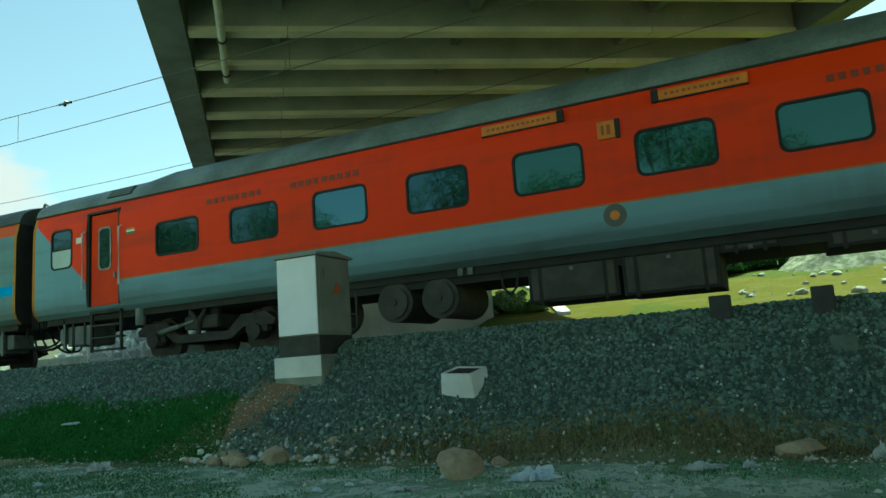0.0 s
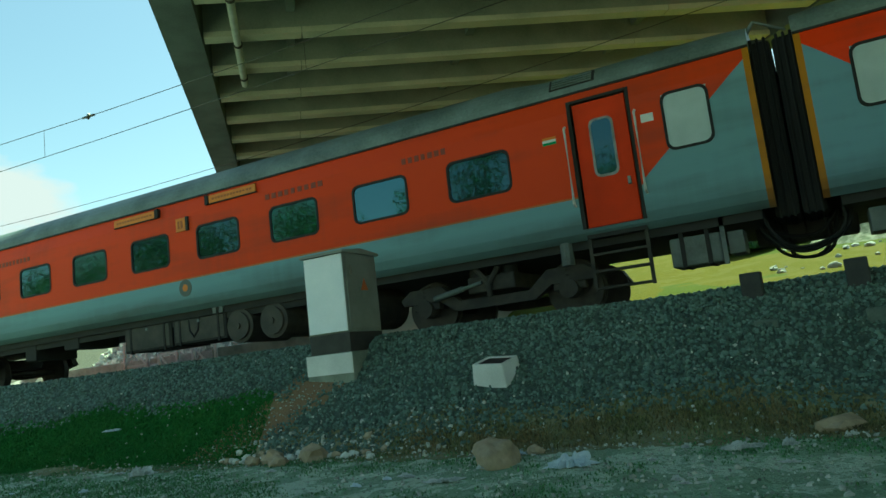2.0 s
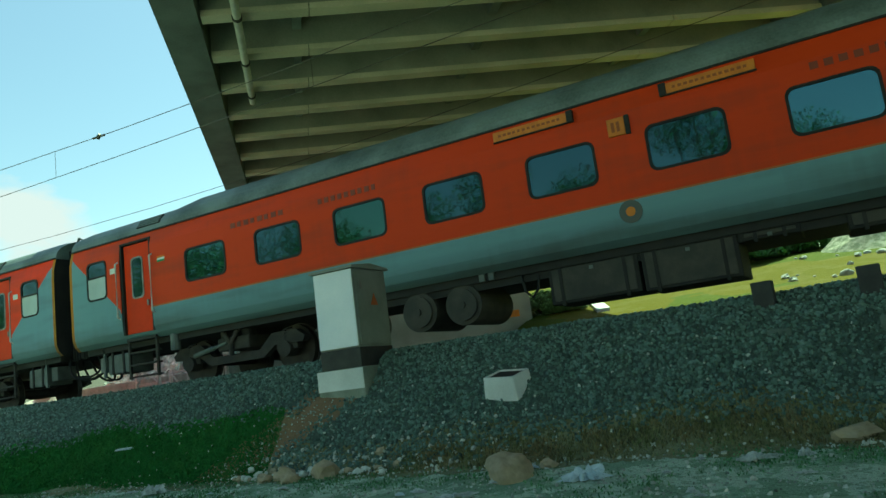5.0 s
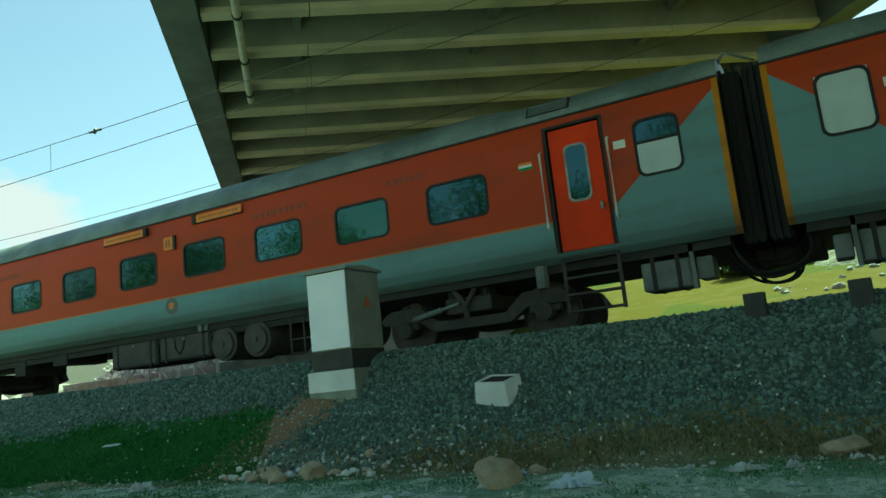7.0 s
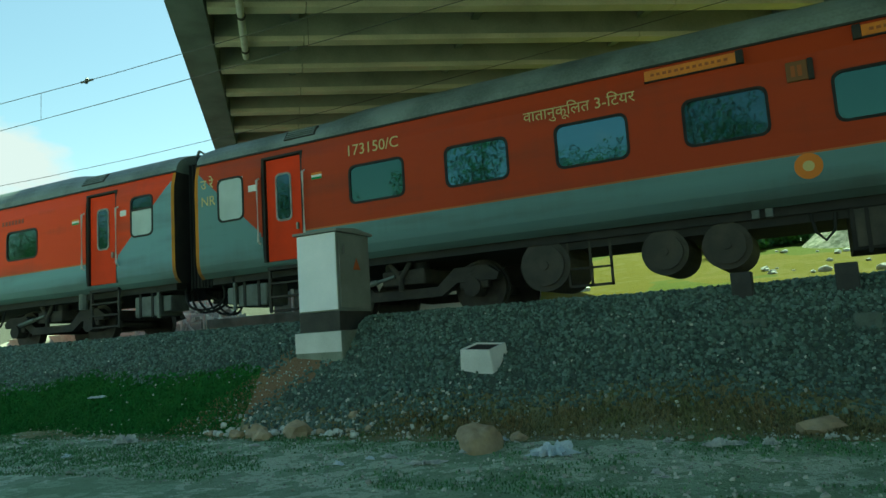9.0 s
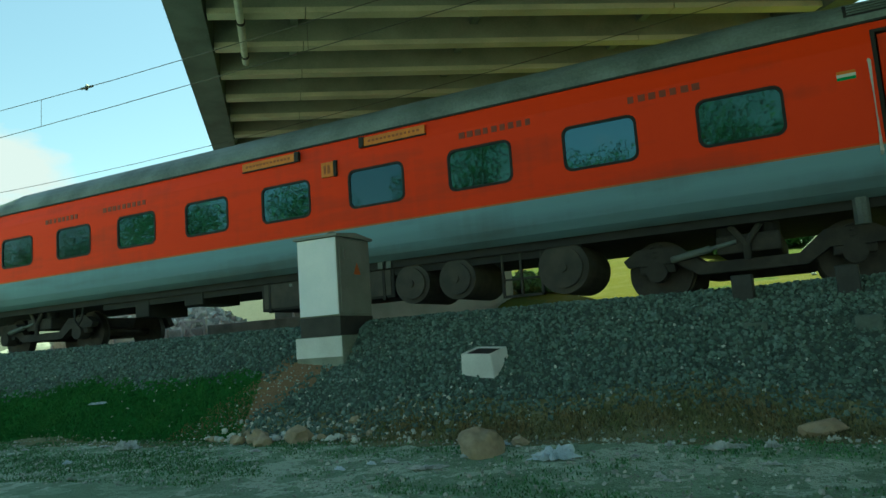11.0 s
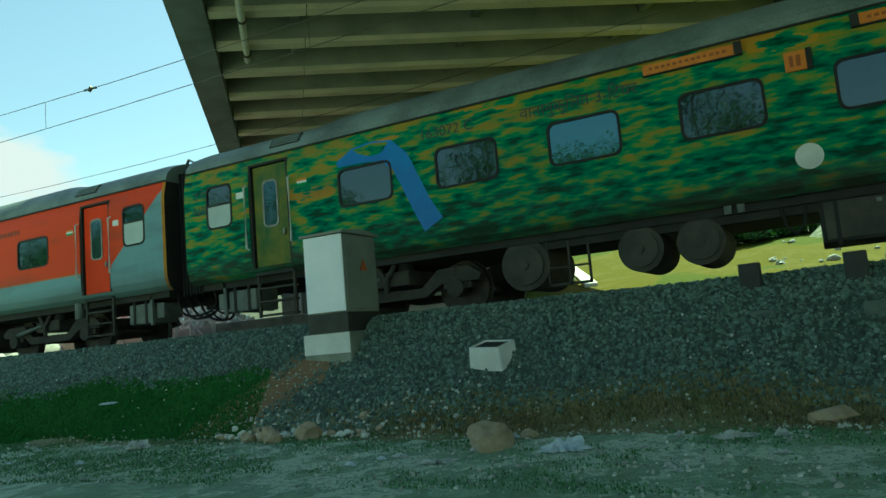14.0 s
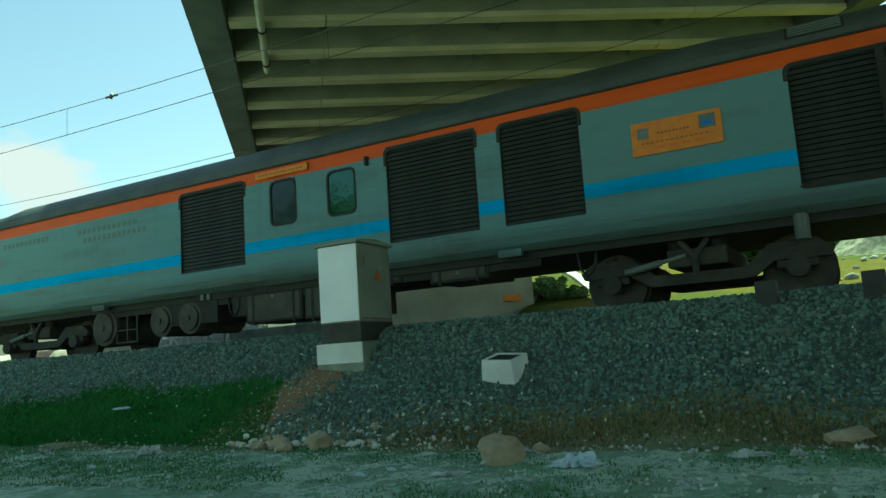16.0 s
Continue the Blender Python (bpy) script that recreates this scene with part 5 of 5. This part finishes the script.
for i, (x, y, s, h, m_) in enumerate(((-3.6, 42, 2.0, 1.9, LEAF), (-5.6, 43.5, 1.3, 1.2, LEAF), (-1.6, 43, 1.7, 1.5, LEAF), (0.8, 46, 1.8, 1.8, LEAF), (4.6, 45, 1.6, 1.8, LEAF), (-8.5, 50, 1.8, 1.4, LEAF), (3.0, 49.5, 2.2, 3.0, LEAF_PALE), (-0.5, 50.5, 2.4, 3.4, LEAF_PALE), (6.5, 48, 2.2, 3.2, LEAF_PALE), (-13.1, 34.4, 0.8, 1.0, LEAF_PALE), (-12.2, 33.8, 0.7, 0.7, LEAF_PALE), (-13.3, 36.5, 0.8, 1.3, LEAF_PALE), (-11.3, 34.2, 0.6, 0.7, LEAF_PALE), (8, 50, 3.0, 3.0, LEAF_PALE), (4.5, 53, 2.4, 2.4, LEAF_PALE))):
    leafy("shrub", x, y, s, h, 5500, m_, 40 + i, "low green shrub on the field behind the track", leaf=1.0 if s < 1 else 2.4)
rnd_t = random.Random(4)
for i in range(16):
    x = -40 + 5.0 * i + rnd_t.uniform(-1.5, 1.5)
    leafy("far_tree", x, rnd_t.uniform(54, 62), rnd_t.uniform(2.4, 3.6), rnd_t.uniform(4.0, 6.5), 4000, LEAF_PALE if i % 2 else LEAF, 60 + i, "pale green tree at the field's far edge", 1.2, "tree", 2.4)
# trees behind the camera, seen in the coach windows
for i, (x, y, s, h) in enumerate(((-64, -24, 7, 18), (-54, -27, 7, 17.5), (-45, -24, 7, 17), (-36, -28, 7, 18), (-28, -24, 6, 15.5), (-20, -27, 6.5, 16.5), (-13, -25, 5, 14.5), (-6, -28, 6, 16.5), (0, -25, 4.5, 13), (-76, -28, 8, 19))):
    leafy("roadside_tree", x, y, s, h, 16000, LEAF, 90 + i, "broad dark green roadside tree", 3.2, "tree")


def mound(name, x, y, rx, ry, h, seed, mat, label):
    bm = bmesh.new()
    bmesh.ops.create_grid(bm, x_segments=40, y_segments=30, size=1.0)
    o = seed * 7.3
    for v in bm.verts:
        r = min(1.0, math.hypot(v.co.x, v.co.y))
        f = (1 - r * r) ** 1.2 * (1 + 0.5 * noise.noise((v.co.x * 2 + o, v.co.y * 2, 0))) + 0.10 * noise.noise((v.co.x * 9 + o, v.co.y * 9, 1)) * (1 - r)
        px, py = v.co.x * rx, v.co.y * ry
        v.co = Vector((px, py, h * f - 0.15 + ground_height(x + px, y + py) - ground_height(x, y)))
    return tagged(part(name, bm, mat, None, "", pose(x, y, ground_height(x, y)), False), label, "mound")


RUBBLE = surface("rubble", (0.40, 0.39, 0.31), (0.17, 0.19, 0.12), 3.5, 0.95, bump=1.0, fine=24, lo=0.4, hi=0.6, dist=0.08)
mound("rubble_mound", 2.4, 41.0, 3.2, 2.6, 1.5, 1, RUBBLE, "pale rubble heap overgrown with weeds")
mound("rubble_mound", 5.2, 43.0, 2.6, 2.2, 1.2, 4, RUBBLE, "pale rubble heap overgrown with weeds")
# The heap lies in shade here; pale rock colour replaces the missing sunlight.
mound("rubble_mound", -23.6, 21.4, 6.2, 2.2, 2.9, 2, PALE_ROCK, "long heap of broken stone with sunlight in its pale colour")
# Whitened stone, with the sun's brightness put into the base colour.
SUNLIT_STONE = surface("sunlit_heap_stone", (0.76, 0.78, 0.71), (0.42, 0.42, 0.37), 5.0, 0.9, bump=0.4, fine=40, island=0.45)


def heap_stones(count, seed):
    """Broken stone lying over the long heap, joined as one mesh."""
    rnd = np.random.RandomState(seed)
    bm = bmesh.new()
    bmesh.ops.create_cube(bm, size=2.0)
    base = np.array([v.co[:] for v in bm.verts])
    quads = np.array([[v.index for v in f.verts] for f in bm.faces])
    bm.free()
    verts, faces = [], []
    for i in range(count):
        u, v = rnd.uniform(-0.98, 0.98), rnd.uniform(-0.98, 0.3)
        r2 = min(1.0, u * u + v * v)
        x, y = -23.6 + 6.2 * u, 21.4 + 2.2 * v
        f = (1 - r2) ** 1.2 * (1 + 0.5 * noise.noise((u * 2 + 14.6, v * 2, 0)))
        r = rnd.uniform(0.05, 0.17)
        q = np.array(Euler(rnd.uniform(0, 6.28, 3)).to_matrix())
        shape = base * (1 + rnd.uniform(-0.3, 0.3, (8, 1))) * rnd.uniform(0.35, 1.0, 3) * r
        verts.append(shape @ q.T + (x, y, ground_height(x, y) - 0.12 + 2.9 * f))
        faces.append(quads + 8 * i)
    ob = link("heap_stones", mesh_from("heap_stones", np.concatenate(verts), np.concatenate(faces), SUNLIT_STONE))
    return tagged(ob, "broken stones on the long heap with sunlight in their colour", "stones", kind="stuff")


heap_stones(2600, 21)


def trestle(x0, x1, top, braces):
    """A white steel frame of posts, rails and braces beside the farther line."""
    t = new("trestle")
    t.matrix_basis = pose(x0, 16.6, ground_height(x0, 16.6) - 0.03)
    tagged(t, "white-painted steel trestle beside the track", "trestle", "white trestles")
    w = x1 - x0
    for x in (0.0, w):
        part("post", boxed(x - 0.045, x + 0.045, -0.045, 0.045, 0, top, 0.008), WHITE, t)
    for z in (top - 0.05, top * 0.5):
        part("rail", boxed(0.046, w - 0.046, -0.03, 0.03, z - 0.035, z + 0.035, 0.006), WHITE, t)
    for (ax, az), (bx, bz) in braces:
        part("brace", rod(bmesh.new(), (ax * w, -0.05, az * top), (bx * w, -0.05, bz * top), 0.032, 6), WHITE, t)
    return t


trestle(-20.45, -19.42, 1.70, (((0, 0.5), (1, 1)), ((0, 1), (1, 0.5)), ((0, 0.02), (1, 0.5))))
trestle(-17.42, -16.5, 1.28, (((0, 0.98), (1, 0.3)), ((0, 0.4), (0.5, 0.95))))
trestle(-18.9, -18.1, 1.15, (((0, 1), (1, 0.3)),))


def field_rock(x, y, s, sd):
    rock("rubble_block", x, y, s, PALE_ROCK, sd, "pale broken block lying in the field", 0.3, (1.2, 0.9, 0.7))


for i in range(26):
    q = random.Random(200 + i)
    field_rock(q.uniform(-2.0, 5.5), q.uniform(31, 40), q.uniform(0.06, 0.22), 200 + i)
for i in range(20):
    q = random.Random(300 + i)
    field_rock(q.uniform(-30, -13), q.uniform(18.5, 20.5), q.uniform(0.1, 0.35), 300 + i)
for x, y, s, sd in ((-26.6, 17.0, 0.62, 1), (-24.6, 17.3, 0.80, 2), (-23.6, 17.2, 0.6, 3), (-20.9, 17.1, 0.58, 4), (-19.6, 17.2, 0.66, 5), (-18.2, 16.6, 0.5, 6), (-29.5, 17.5, 0.8, 7), (-33, 18, 0.9, 8), (-9.3, 17.2, 0.5, 9), (-8.5, 17.4, 0.42, 10), (-7.4, 17.1, 0.36, 11)):
    ob = rock("white_rock", x, y, s, PALE_ROCK, 40 + sd, "pale sunlit block of rock beside the track", 0.12, (1.35, 0.8, 0.75))
tagged(part("drain_wall", boxed(-17.0, -12.2, 17.0, 17.35, 0.6, 2.10, 0.03), OLD_CONC), "long low weathered concrete drain wall", "wall", kind="structure")
# Left section of the same wall; its paler material stands for sunlight.
tagged(part("drain_wall", boxed(-26.5, -17.03, 17.0, 17.35, 0.6, 2.06, 0.03), PALE_ROCK), "long low concrete drain wall with sunlight in its pale colour", "wall", kind="structure")
post = part("concrete_pillar", boxed(-14.6, -13.55, 17.5, 18.1, 0.8, 3.1, 0.02), OLD_CONC)
part("conduit", rod(bmesh.new(), (-13.85, 17.46, 0.9), (-13.85, 17.46, 3.05), 0.04, 8), WHITE, post)
tagged(post, "grey concrete pillar with a pale conduit", "pillar")
chute = new("drain_chute")
tagged(chute, "white concrete drain chute running down the grassy slope", "drain")
for k in range(16):
    y0, y1 = 32.5 + 1.0 * k, 32.5 + 1.0 * (k + 1) - 0.02
    f0, f1 = -0.290 - 0.0036 * k, -0.290 - 0.0036 * (k + 1)
    vs = []
    for y_, f_ in ((y0, f0), (y1, f1)):
        for off, up in ((-0.30, 0.14), (0.30, 0.14), (0.30, -0.3), (-0.30, -0.3)):
            vs.append((f_ * y_ + off, y_, ground_height(f_ * y_, y_) + up))
    link("slab", mesh_from("slab", vs, [(0, 1, 5, 4), (1, 2, 6, 5), (2, 3, 7, 6), (3, 0, 4, 7), (3, 2, 1, 0), (4, 5, 6, 7)], WHITE), chute)
sign = part("orange_plate", boxed(-0.42, 0.42, -0.02, 0.0, -0.16, 0.16, 0.004), YELLOW, None, "", None)
tagged(sign, "small orange plate fixed on the pier wall", "plate")
sign.matrix_basis = pose(-13.97, 32.68, 3.36, 0, 0, 34)

motions()
